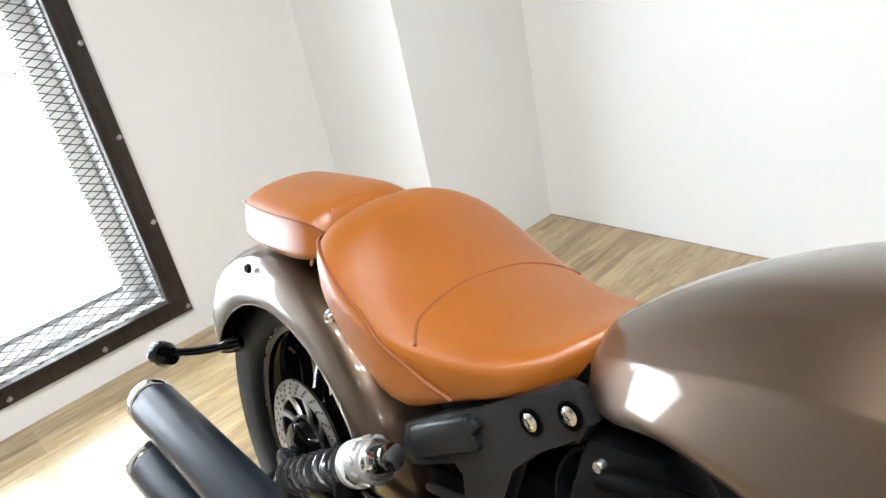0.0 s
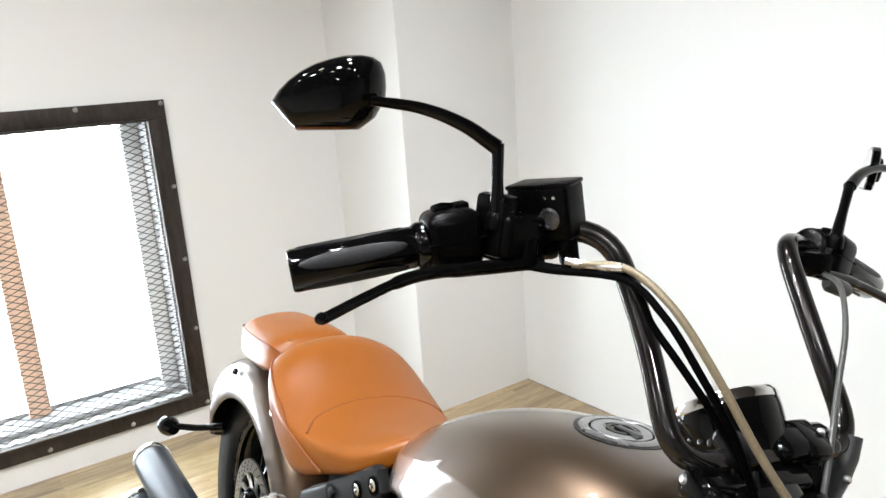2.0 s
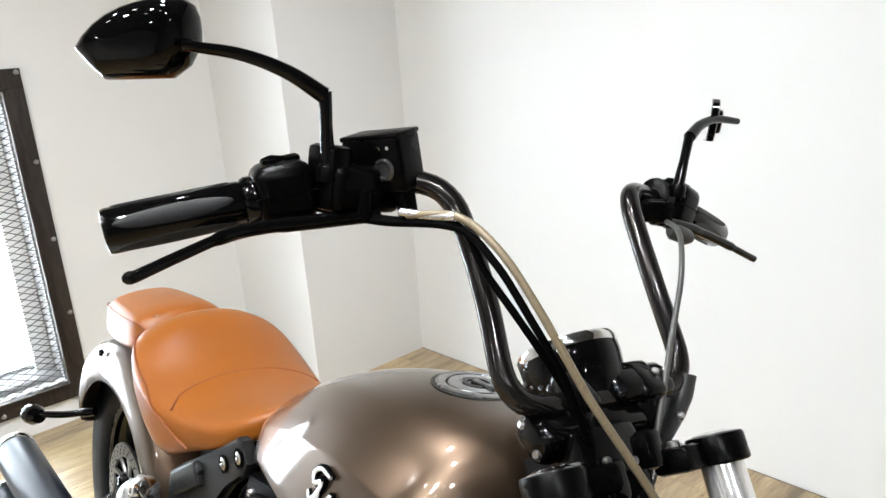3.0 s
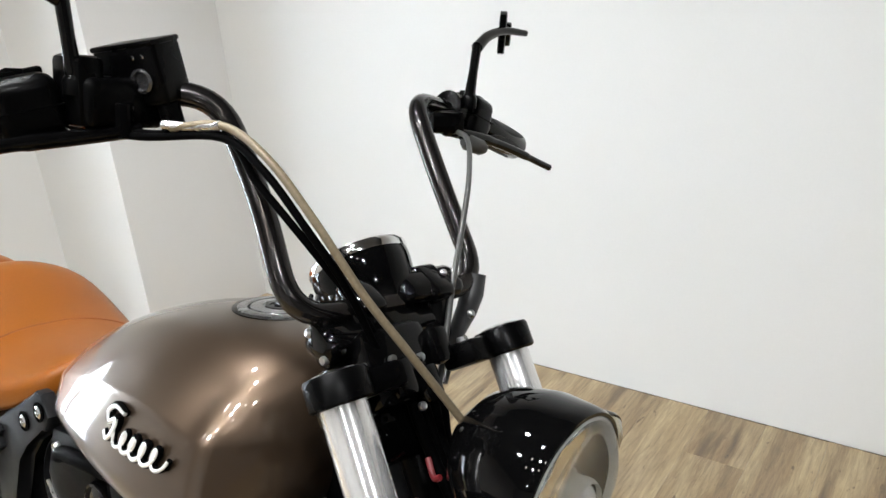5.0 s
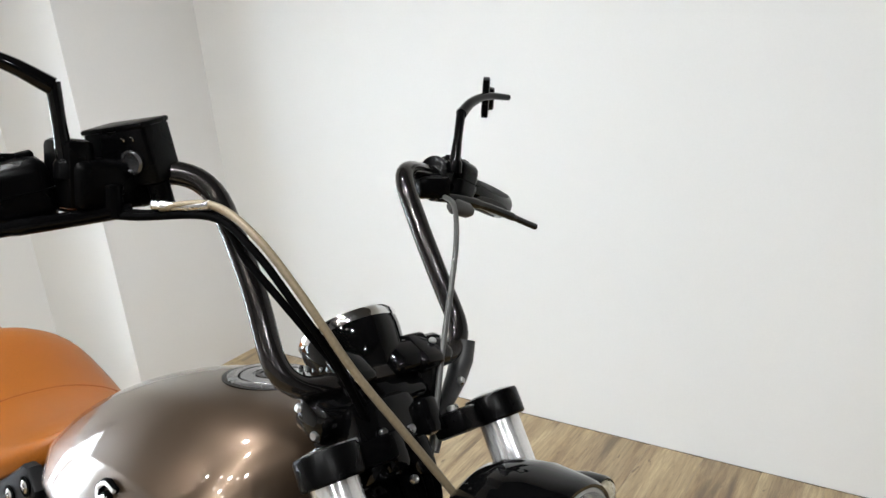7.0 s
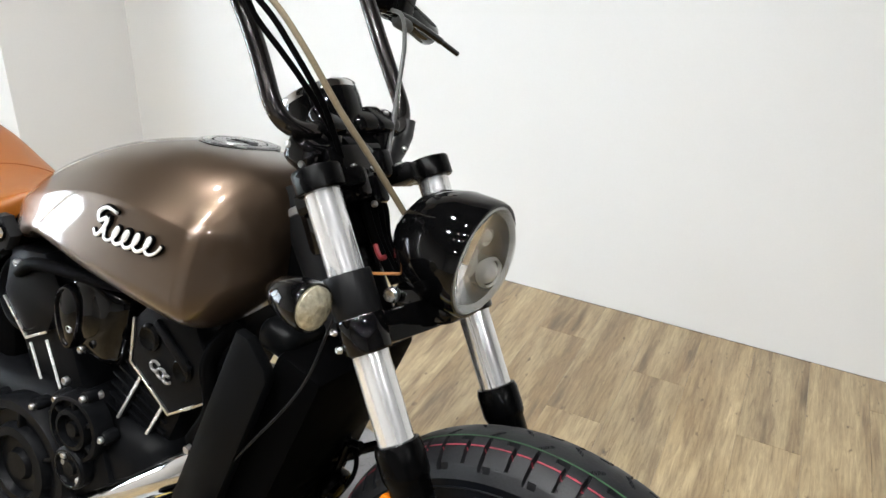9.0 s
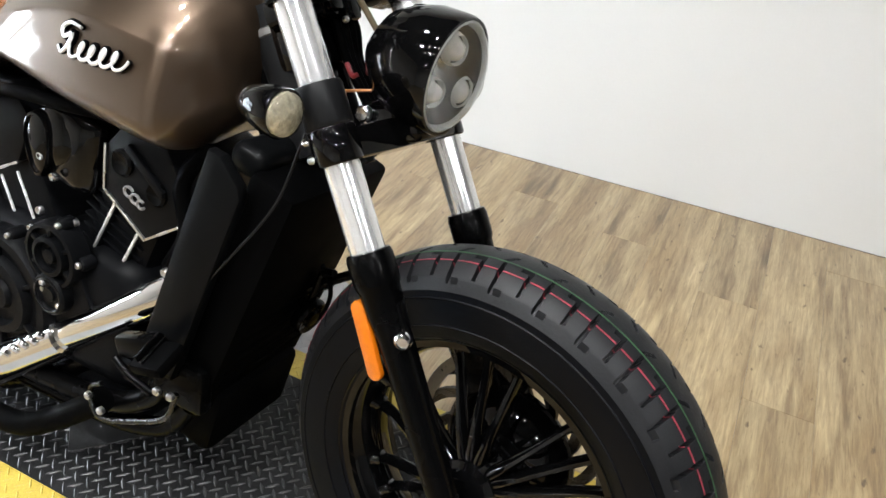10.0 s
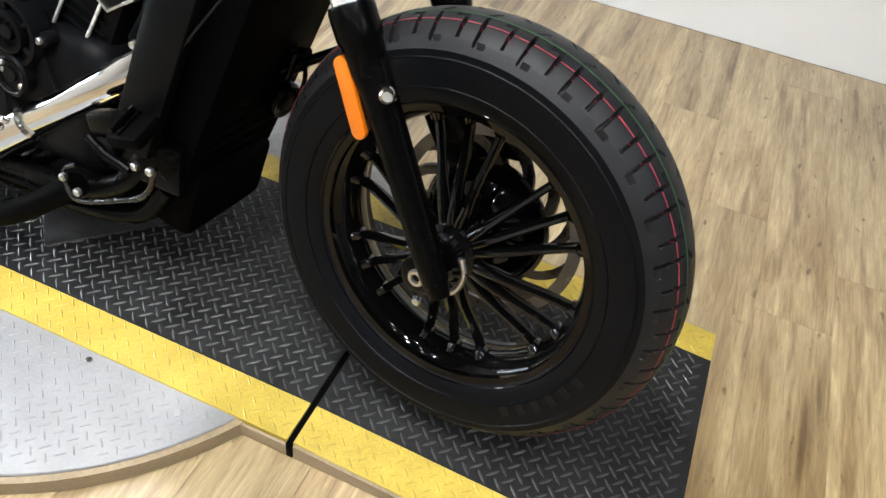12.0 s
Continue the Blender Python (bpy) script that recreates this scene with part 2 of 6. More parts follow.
MESH_STEEL = material("dark_mesh_steel", (0.09, 0.088, 0.085), 0.8, 0.0, 0.0, 0.3, 60, spec=0.1)

structure("backdrop", box((-2.6, -0.25, 0.9), (0.02, 5.0, 4.0)), glow("bright_daylight", (0.93, 0.97, 1.0), 4.2), "bright overcast daylight outside", "backdrop")
win = tagged(new("window_1"), "overexposed window behind an expanded metal guard", "window", kind="structure")
FY0, FY1, FZ0, FZ1 = -0.880, 0.301, 0.053, 1.214
fw = 0.066
for y0, y1, z0, z1 in ((FY0, FY1, FZ1 - fw, FZ1), (FY0, FY1, FZ0, FZ0 + fw), (FY0, FY0 + fw, FZ0 + fw, FZ1 - fw), (FY1 - fw, FY1, FZ0 + fw, FZ1 - fw)):
    part("window_frame", box((-1.168, (y0 + y1) / 2, (z0 + z1) / 2), (0.012, y1 - y0, z1 - z0), 0.002), RUSTY, win, "dark weathered steel guard frame")
# upstanding lip of the angle iron
for y0, y1, z0, z1 in ((FY0 + fw - 0.006, FY1 - fw + 0.006, FZ1 - fw - 0.004, FZ1 - fw + 0.004), (FY0 + fw, FY1 - fw, FZ0 + fw - 0.004, FZ0 + fw + 0.004)):
    part("frame_lip", box((-1.150, (y0 + y1) / 2, (z0 + z1) / 2), (0.03, y1 - y0, z1 - z0), 0.001), RUSTY, win)
for y in (FY0 + fw, FY1 - fw):
    part("frame_lip", box((-1.150, y, (FZ0 + FZ1) / 2), (0.03, 0.008, FZ1 - FZ0 - 2 * fw), 0.001), RUSTY, win)
bolt = part("frame_bolt", lathe([(0.0085, 0), (0.0085, 0.003), (0.006, 0.006), (0.002, 0.007)], (-1.162, 0.288, 0.071), (1, 0, 0), 12), STEEL, win, "bright round bolt head")
spots = [(0.288 - 0.2735 * k, z) for k in range(5) for z in (0.071, 1.202)] + [(y, 0.371 + 0.269 * k) for k in (0, 1, 2) for y in (0.288, -0.867)]
for y, z in spots[1:]:
    b = new("frame_bolt", bolt.data)
    b.parent, b.location = win, (0, y - 0.288, z - 0.071)
    b["label"] = "bright round bolt head"


def expanded_metal(y0, y1, z0, z1, cw, ch, x, t):
    """Diamond mesh of flat strands, one zigzag after another."""
    verts, faces = [], []
    rows = int((z1 - z0) / ch)
    cols = int((y1 - y0) / (cw / 2))
    for r in range(rows + 1):
        zc = z0 + r * ch
        s = 1 if r % 2 else -1
        base = len(verts)
        for c in range(cols + 1):
            y = y0 + c * (y1 - y0) / cols
            z = zc + s * (1 if c % 2 else -1) * ch / 2 * 0.92
            for dx, dz in ((0, -t), (0.0008, 0), (0, t), (-0.0008, 0)):
                verts.append((x + dx, y, min(max(z + dz, z0), z1)))
        for c in range(cols):
            for k in range(4):
                a, b = base + c * 4 + k, base + c * 4 + (k + 1) % 4
                faces.append((a, b, b + 4, a + 4))
    me = bpy.data.meshes.new("guard_mesh")
    me.from_pydata(verts, [], faces)
    me.materials.append(MESH_STEEL)
    return me


g = new("guard_mesh", expanded_metal(FY0 + fw, FY1 - fw, FZ0 + fw, FZ1 - fw, 0.050, 0.0118, -1.163, 0.0016))
g.parent = win
tagged(g, "dark diamond mesh of expanded steel", kind="stuff")
part("window_post", box((-1.325, -0.255, (WZ0 + WZ1) / 2), (0.05, 0.07, WZ1 - WZ0), 0.004), TIMBER, win, "pale timber mullion")
# Grey offsets the lamp's glare on the opening so the mesh shows; lining is added.
REVEAL = material("toned_down_reveal", (0.27, 0.27, 0.265), 0.6, 0.0, 0.0, 0.12, 8, 0.0005, 120)
for y0, y1, z0, z1 in ((WY0, WY0 + 0.008, WZ0, WZ1), (WY1 - 0.008, WY1, WZ0, WZ1), (WY0 + 0.008, WY1 - 0.008, WZ1 - 0.008, WZ1)):
    part("window_reveal", box((-1.270, (y0 + y1) / 2, (z0 + z1) / 2), (0.180, y1 - y0, z1 - z0)), REVEAL, win, "added grey lining that tones down the bright opening")
part("window_sill", box((-1.290, (WY0 + WY1) / 2, WZ0 + 0.012), (0.15, WY1 - WY0 - 0.020, 0.02), 0.003), REVEAL, win, "grey window sill")
for y0, y1 in ((WY0 + 0.010, -0.292), (-0.218, WY1 - 0.010)):
    p = part("pane", box((-1.340, (y0 + y1) / 2, (WZ0 + WZ1) / 2 + 0.01), (0.006, y1 - y0, WZ1 - WZ0 - 0.03)), GLASS, win, "clear glass pane")
    p.visible_shadow = False
    part("pane_bead", box((-1.333, (y0 + y1) / 2, WZ0 + 0.032), (0.012, y1 - y0, 0.014), 0.002), REVEAL, win, "grey glazing bead")

SASH = material("white_sash_paint", (0.80, 0.80, 0.79), 0.5, 0.0, 0.0, 0.05, 12, 0.0004, 140)
part("window_sash", box((-1.315, WY1 - 0.008 - 0.031, (WZ0 + WZ1) / 2 + 0.006), (0.040, 0.060, WZ1 - WZ0 - 0.030), 0.003), SASH, win, "white window sash")

# ---- ceiling lights ----
LAMP = glow("lamp_lens", (1.0, 0.95, 0.87), LAMP_GLOW)
HOUSING = material("white_lamp_housing", (0.8, 0.8, 0.8), 0.4)


def downlight(x, y):
    ob = thing("ceiling_light", "round white recessed ceiling spotlight, switched on", "light", pose(x, y, CEIL), "ceiling spotlights")
    part("rim", lathe([(0.05, 0), (0.075, -0.004), (0.075, -0.001), (0.05, -0.001)], (0, 0, -0.001), (0, 0, 1), 24, True), HOUSING, ob)
    part("lens", lathe([(0.049, -0.004), (0.03, -0.006), (0.002, -0.007)], (0, 0, 0), (0, 0, 1), 20), LAMP, ob, "glowing frosted lens")
    return ob


first = downlight(0.2, -0.9)
# The last three fixtures only go with the added fill lamps.
for x, y in ((0.75, -0.9), (1.3, -0.9), (1.85, -0.9), (0.45, -1.45), (1.0, -1.45), (1.55, -1.45), (2.4, -0.8), (0.45, 0.10), (1.1, -0.25), (0.8, -3.2), (3.0, -2.8), (4.1, -1.0)):
    copy_thing(first, pose(x, y, CEIL))

# ---- turntable and its black runway ----
DIAMOND = material("bare_diamond_plate", (0.31, 0.31, 0.315), 0.46, 0.5, 0.0, 0.12, 18, 0.0003, 200)
BLACK_PLATE = material("black_diamond_plate", (0.015, 0.015, 0.0155), 0.45, 0.0, 0.0, 0.45, 10, 0.0004, 260, spec=0.22)
YELLOW = material("yellow_floor_paint", (0.455, 0.335, 0.050), 0.45, 0.0, 0.0, 0.24, 16, 0.0003, 260)
EDGE_WOOD = material("oak_edging", (0.27, 0.205, 0.125), 0.5, 0.0, 0.0, 0.3, 9, 0.0004, 150, stretch=(1, 1, 6))


def treads(verts, faces, x0, x1, y0, y1, zf, step, keep, size=1.0):
    """Raised lozenges in alternating slants."""
    r = 0
    y = y0
    while y < y1:
        x = x0 + (step / 2 if r % 2 else 0)
        while x < x1:
            if keep(x, y):
                a = radians(45 if r % 2 else -45)
                ca, sa = math.cos(a), math.sin(a)
                L, B, h = 0.0140 * size, 0.0027 * size, 0.0015
                b = len(verts)
                for u, v, dz in ((-L, 0, 0), (-L * .4, -B, 0), (L * .4, -B, 0), (L, 0, 0), (L * .4, B, 0), (-L * .4, B, 0), (-L * .55, 0, h), (L * .55, 0, h)):
                    px, py = x + ca * u - sa * v, y + sa * u + ca * v
                    verts.append((px, py, zf(px) + dz))
                for f in ((0, 1, 6), (1, 2, 7, 6), (2, 3, 7), (3, 4, 7), (4, 5, 6, 7), (5, 0, 6)):
                    faces.append(tuple(b + i for i in f))
            x += step
        y += step / 2
        r += 1


# Worn paint and the lozenges' highlights, both put into one lighter colour.
PLATE_WORN_LIT = material("worn_lit_tread_tops", (0.026, 0.026, 0.0275), 0.38, 0.0, 0.0, 0.4, 24, 0.0002, 260, spec=0.5)


def tread_part(name, mat, parent, x0, x1, y0, y1, zf, step, keep=lambda x, y: True, size=1.0):
    v, f = [], []
    treads(v, f, x0, x1, y0, y1, zf, step, keep, size)
    me = bpy.data.meshes.new(name)
    me.from_pydata(v, [], f)
    me.materials.append(mat)
    ob = new(name, me)
    ob.parent = parent
    return tagged(ob, kind="stuff")


SEAM_X, RAMP_X, N0, N1, F1, F0Y = 1.412, 1.995, -0.229, -0.157, 0.265, 0.334
DCX, DCY, DR = 0.830, 0.0525, 0.562
turntable = thing("turntable", "small round turntable of bare diamond plate with wooden edging", "turntable")
part("disc", lathe([(DR, FL + 0.001), (DR, -0.006), (DR - 0.002, -0.004)], (DCX, DCY, 0), (0, 0, 1), 96), DIAMOND, turntable)
part("edging", lathe([(DR + 0.001, FL + 0.001), (DR + 0.012, FL + 0.001), (DR + 0.012, -0.006), (DR + 0.001, -0.0065)], (DCX, DCY, 0), (0, 0, 1), 96, True), EDGE_WOOD, turntable, "wood-look edging strip")
part("edging", box((1.352, N0 - 0.003, (FL - 0.006) / 2), (0.110, 0.005, -FL - 0.008), 0.001), EDGE_WOOD, turntable, "wood-look edging strip")
tread_part("tread", DIAMOND, turntable, DCX - DR, DCX + DR, DCY - DR, DCY + DR, lambda x: -0.0045, 0.0265,
           lambda x, y: math.hypot(x - DCX, y - DCY) < DR - 0.015 and not N0 - 0.012 < y < F0Y + 0.012, 0.76)
for x, y in ((1.054, -0.244), (1.235, -0.262), (0.75, -0.30), (0.85, 0.42)):
    part("bolt", lathe([(0.006, 0), (0.005, 0.003), (0.001, 0.0035)], (x, y, -0.005), (0, 0, 1), 10), STEEL, turntable)


# square hub plate set cornerwise in the middle of the table
HUB_PLATE = material("dull_grey_tread_plate", (0.045, 0.045, 0.046), 0.42, 0.3, 0.0, 0.2, 14, 0.0003, 240)
# Lozenges much brighter than the plate beneath them.
HUB_LOZENGE = material("bright_hub_tread", (0.50, 0.50, 0.49), 0.35, 0.6, 0.0, 0.2, 20)
hub = part("hub_plate", box((0, 0, 0), (0.2, 0.2, 0.003), 0.0006, None, 1), HUB_PLATE, turntable, "square grey tread plate over the pivot", False)
hub.matrix_local = pose(DCX - 0.006, DCY, 0.0017, 0, 0, 45)
hub_tread = tread_part("hub_tread", HUB_LOZENGE, turntable, -0.088, 0.09, -0.088, 0.09, lambda x: 0.0015, 0.030, lambda x, y: True, 1.0)
hub_tread.matrix_local = hub.matrix_local


def ramp_z(x):
    d = abs(x - DCX) - (SEAM_X - DCX)
    return 0.0 if d < 0 else (FL + 0.004) * d / (RAMP_X - SEAM_X)


def slab(x0, x1, y0, y1, low, dz=0.0):
    bm = bmesh.new()
    a = [bm.verts.new(p) for p in ((x0, y0, low), (x1, y0, low), (x1, y1, low), (x0, y1, low))]
    b = [bm.verts.new(p) for p in ((x0, y0, ramp_z(x0) + dz), (x1, y0, ramp_z(x1) + dz), (x1, y1, ramp_z(x1) + dz), (x0, y1, ramp_z(x0) + dz))]
    bm.faces.new(a[::-1]), bm.faces.new(b)
    for i in range(4):
        bm.faces.new((a[i], a[(i + 1) % 4], b[(i + 1) % 4], b[i]))
    return bm


SEAM_B, RAMP_B = 2 * DCX - SEAM_X, 2 * DCX - RAMP_X
for name, x0, x1, label in (("runway", SEAM_B + 0.006, SEAM_X - 0.006, "black diamond-plate runway with worn yellow borders"), ("ramp", SEAM_X + 0.005, RAMP_X, "black diamond-plate ramp with yellow borders sloping to the floor"), ("ramp", RAMP_B, SEAM_B - 0.005, "black diamond-plate ramp with yellow borders under the rear wheel")):
    rw = thing(name, label, "ramp")
    if name == "ramp":
        sx = SEAM_X if x0 > DCX else SEAM_B
        part("seam_strip", box((sx, (N0 + F0Y) / 2, (FL - 0.001) / 2), (0.0105, F0Y - N0 + 0.012, -FL - 0.003), 0.001), MATT_BLACK, rw, "black gap strip")
    for y0, y1 in ((N0 - 0.005, N0), (F0Y, F0Y + 0.005)):
        if name == "ramp":
            part("side_strip", slab(x0 + 0.002, x1 - 0.002, y0, y1, FL + 0.0005, -0.002), EDGE_WOOD, rw, "wood-look side strip", smooth=False)
    part("plate", slab(x0, x1, N1, F1, FL + 0.0005), BLACK_PLATE, rw, smooth=False)
    for y0, y1 in ((N0, N1), (F1, F0Y)):
        part("border", slab(x0, x1, y0 + 0.0004, y1 - 0.0004, FL + 0.0005), YELLOW, rw, "worn yellow painted border", smooth=False)
        tread_part("border_tread", YELLOW, rw, x0 + 0.012, x1 - 0.012, y0 + 0.010, y1 - 0.008, ramp_z, 0.0265, size=0.76)
    tread_part("tread", PLATE_WORN_LIT, rw, x0 + 0.012, x1 - 0.012, N1 + 0.012, F1 - 0.01, ramp_z, 0.0265, size=0.95)


# ---- motorcycle ----
ROOT = pose(0, 0.057, 0, 0, 0, -2.5) @ pose(0, 0, 0, -12, 0, 0) @ pose(-0.019, 0, -0.004)
bike = thing("motorcycle", "bronze and black cruiser motorcycle with tan leather seats, leaning", "motorcycle", ROOT)
FRONT = ROOT.inverted() @ pose(1.562, 0, 0.307, -11.6, 0, -10.0)


def body(name, bm, mat, label="", parent=None, angle=40):
    return part(name, bm, mat, parent or bike, label, True, angle)


def front(name, bm, mat, label="", parent=None, angle=40):
    return part(name, place(bm, FRONT), mat, parent or bike, label, True, angle)


def soft(ob, levels=2, weld=False):
    m = ob.modifiers.new("round", "SUBSURF")
    m.levels = m.render_levels = levels
    return ob


# -- tank --
def tank_ring(x, zt, hw, zc, hl, zl, flat=0.5):
    """Half-outline from the top middle over the crease to the bottom, mirrored."""
    k = max(0.0, min(1.0, (x - 0.60) / 0.22, (1.20 - x) / 0.10))
    full, hw, zc = hw, hw - 0.020 * k, zc - 0.018 * k
    top = [(0, zt), (hw * 0.28, zt - (zt - zc) * 0.04), (hw * 0.52, zt - (zt - zc) * 0.18), (hw * 0.74, zt - (zt - zc) * 0.46), (hw * 0.88, zt - (zt - zc) * 0.735), (hw * 0.955, zt - (zt - zc) * 0.90), (hw, zc)]
    flank = 0.025 * k
    side = [(hw + flank * (1 - (1 - min(1, t / 0.78)) ** 1.35) + (hl - hw - flank) * max(0, (t - 0.78) / 0.22) ** 1.5, zc + (zl - zc) * t) for t in (0.25, 0.52, 0.78, 0.95)]
    low = [(hl - 0.012, zl - 0.006), (hl * 0.6, zl - 0.010), (hl * 0.25, zl - 0.004), (0, zl)]
    half = top + side + low
    return [(x, -y, z) for y, z in half] + [(x, y, z) for y, z in reversed(half[1:-1])]


TANK = [
    (0.632, 0.690, 0.030, 0.676, 0.030, 0.650),
    (0.645, 0.705, 0.068, 0.682, 0.066, 0.640),
    (0.670, 0.724, 0.094, 0.694, 0.090, 0.636),
    (0.710, 0.752, 0.117, 0.716, 0.112, 0.642),
    (0.760, 0.780, 0.138, 0.739, 0.130, 0.668),
    (0.820, 0.808, 0.156, 0.763, 0.144, 0.672),
    (0.900, 0.832, 0.170, 0.783, 0.154, 0.656),
    (0.980, 0.844, 0.177, 0.789, 0.153, 0.644),
    (1.040, 0.845, 0.176, 0.784, 0.150, 0.634),
    (1.102, 0.839, 0.172, 0.773, 0.148, 0.625),
    (1.121, 0.829, 0.142, 0.768, 0.124, 0.640),
    (1.136, 0.822, 0.110, 0.764, 0.094, 0.662),
    (1.147, 0.810, 0.080, 0.758, 0.072, 0.686),
    (1.153, 0.792, 0.054, 0.752, 0.050, 0.704),
]
tank_bm = rings([tank_ring(*r) for r in TANK])
cr = tank_bm.edges.layers.float.new("crease_edge")
for e in tank_bm.edges:
    a, b = e.verts
    if all(abs(v.co.x - 1.102) < 1e-4 and abs(v.co.y) > 0.12 and v.co.z > 0.63 for v in (a, b)):
        e[cr] = 0.9
tank_bm.verts.ensure_lookup_table()
for i in range(3, 9):
    for j in (6, 22):
        e = tank_bm.edges.get((tank_bm.verts[i * 28 + j], tank_bm.verts[(i + 1) * 28 + j]))
        e[cr] = (0.45, 0.6, 0.75, 0.85, 0.9, 0.9)[i - 3]
tank = soft(body("tank", tank_bm, PAINT, "metallic bronze painted fuel tank", angle=180), 2)
capm = axes((1.004, 0.022, 0.8395), (1, 0, 0.02), (0, 1, -0.03)) @ Matrix.Scale(0.9, 4)
RIM_GREY = material("grey_satin_ring", (0.10, 0.10, 0.105), 0.25, 0.8)
CAP_GREY = material("satin_grey_filler_cap", (0.30, 0.30, 0.305), 0.22, 0.85, 0.0, 0.06, 30)
cap = body("filler_cap", place(lathe([(0.058, -0.004), (0.058, 0.002), (0.055, 0.0035), (0.045, 0.0035), (0.0435, 0.0020), (0.0415, 0.0020), (0.040, 0.0035), (0.025, 0.0042), (0.0265, 0.003), (0.003, 0.003)], (0, 0, 0), (0, 0, 1), 48), capm), CAP_GREY, "flush round satin grey filler cap", tank)
body("cap_ring", place(lathe([(0.064, -0.006), (0.064, 0.0012), (0.059, 0.0016), (0.059, -0.004)], (0, 0, 0), (0, 0, 1), 48, True), capm), GLOSS_BLACK, "black rim round the cap", tank)
body("cap_groove", place(lathe([(0.0436, 0.0012), (0.0436, 0.0024), (0.0414, 0.0024), (0.0414, 0.0012)], (0, 0, 0), (0, 0, 1), 48, True), capm), MATT_BLACK, "", tank)
body("cap_core", place(lathe([(0.0215, 0.002), (0.0215, 0.0046), (0.016, 0.005), (0.015, 0.0036), (0.001, 0.0036)], (0, 0, 0), (0, 0, 1), 32), capm), GLOSS_BLACK, "", tank)
body("cap_latch", place(box((0.012, 0, 0.005), (0.042, 0.012, 0.004), 0.0015), capm), RIM_GREY, "", tank)

# script badge as a flowing unlettered chrome stroke
bx = Vector((0.998, -0.005, 0.012))
bo = Vector((0.947, -0.1690, 0.727))
by = Vector((0.14, 0.20, 0.97))


def on_badge(u, v, lift=0.004):
    return bo + bx * u + by * v + Vector((0, -1, 0)) * lift + Vector((0, 0.9 * (u - 0.065) ** 2, 0))


def swash(pts, r, lift, mult=1.0):
    """One flattened stroke of the emblem, thick in the middle and thin at its ends."""
    run = [(p.x, p.y) for p in smooth_path([(u, v, 0) for u, v in pts], 6)]
    n = len(run) - 1
    return [on_badge(u, v, lift) for u, v in run], [r * mult * (0.62 + 0.38 * math.sin(math.pi * k / n)) + (mult - 1) * 0.0006 for k in range(n + 1)]


# one large open loop, then a slanting row of plain coils
STROKES = [([(0.032, 0.030), (0.012, 0.033), (0.000, 0.024), (0.006, 0.014), (0.020, 0.020), (0.016, 0.004), (0.006, -0.006), (-0.003, 0.000)], 0.0036)]
COILS = [(0.024 + 0.0030 * a + 0.0065 * math.cos(a + 2.6) + 0.25 * (0.0105 * math.sin(a + 2.6)), 0.0025 + 0.0105 * math.sin(a + 2.6)) for a in [0.45 * k for k in range(66)]]
STROKES.append((COILS, 0.0030))
badge, backing = bmesh.new(), bmesh.new()
for pts, r in STROKES:
    p, q = swash(pts, r, 0.0042)
    add_tube(badge, p, q, 8)
    p, q = swash(pts, r, 0.0016, 1.5)
    add_tube(backing, p, q, 8)
EMBLEM = material("bright_emblem_metal", (0.85, 0.85, 0.84), 0.25, 0.4, 0.0, 0.05, 40)
body("tank_badge", badge, EMBLEM, "raised bright script-like emblem", tank)
body("badge_backing", backing, MATT_BLACK, "dark outline under the emblem", tank)


# -- seats --
def seat_ring(x, zc, ze, hw, zb, hb, n=8, far=1.0):
    """From the middle of the dish out to the rolled edge, down the skirt."""
    half = [(hw * k / n, zc + (ze - zc) * (k / n) ** 2.2) for k in range(n)]
    half += [(hw * 1.0, ze - 0.006), (hw * 1.015, ze - 0.016), ((hw * 1.01 + hb) / 2, (ze - 0.02 + zb) / 2), (hb, zb + 0.006), (hb - 0.012, zb), (0, zb + 0.01)]
    return [(x, -y, z) for y, z in half] + [(x, y * far, z) for y, z in reversed(half[1:-1])]


SEAT = [
    (0.223, 0.704, 0.698, 0.065, 0.672, 0.065),
    (0.231, 0.740, 0.718, 0.098, 0.670, 0.098),
    (0.251, 0.759, 0.724, 0.130, 0.666, 0.130),
    (0.281, 0.766, 0.720, 0.150, 0.656, 0.150),
    (0.316, 0.756, 0.708, 0.161, 0.634, 0.158),
    (0.354, 0.731, 0.690, 0.166, 0.604, 0.160),
    (0.394, 0.706, 0.674, 0.167, 0.578, 0.158),
    (0.434, 0.690, 0.661, 0.165, 0.560, 0.155),
    (0.464, 0.682, 0.655, 0.158, 0.564, 0.148),
    (0.509, 0.676, 0.652, 0.146, 0.588, 0.136),
    (0.559, 0.676, 0.656, 0.130, 0.606, 0.124),
    (0.604, 0.684, 0.668, 0.112, 0.625, 0.108),
    (0.634, 0.696, 0.684, 0.090, 0.642, 0.088),
    (0.655, 0.706, 0.698, 0.060, 0.658, 0.058),
    (0.668, 0.708, 0.704, 0.030, 0.672, 0.030),
]
seat = soft(body("rider_seat", rings([seat_ring(*r, far=0.91) for r in SEAT]), LEATHER, "tan leather dished rider seat", angle=180), 1)


def seat_top(x, y):
    x = min(max(x, SEAT[0][0]), SEAT[-1][0])
    for p, q in zip(SEAT, SEAT[1:]):
        if x <= q[0]:
            t = (x - p[0]) / (q[0] - p[0])
            zc, ze, hw = [p[i] + (q[i] - p[i]) * t for i in (1, 2, 3)]
            return zc + (ze - zc) * min(1, abs(y) / hw) ** 2.2, hw
    return 0.7, 0.05


def seam_on_seat(pts, r=0.0019):
    out = []
    for x, y in smooth_pts(pts):
        out.append((x, y, seat_top(x, y / 0.91 if y > 0 else y)[0] - 0.0008))
    return tube(out, r, 6)


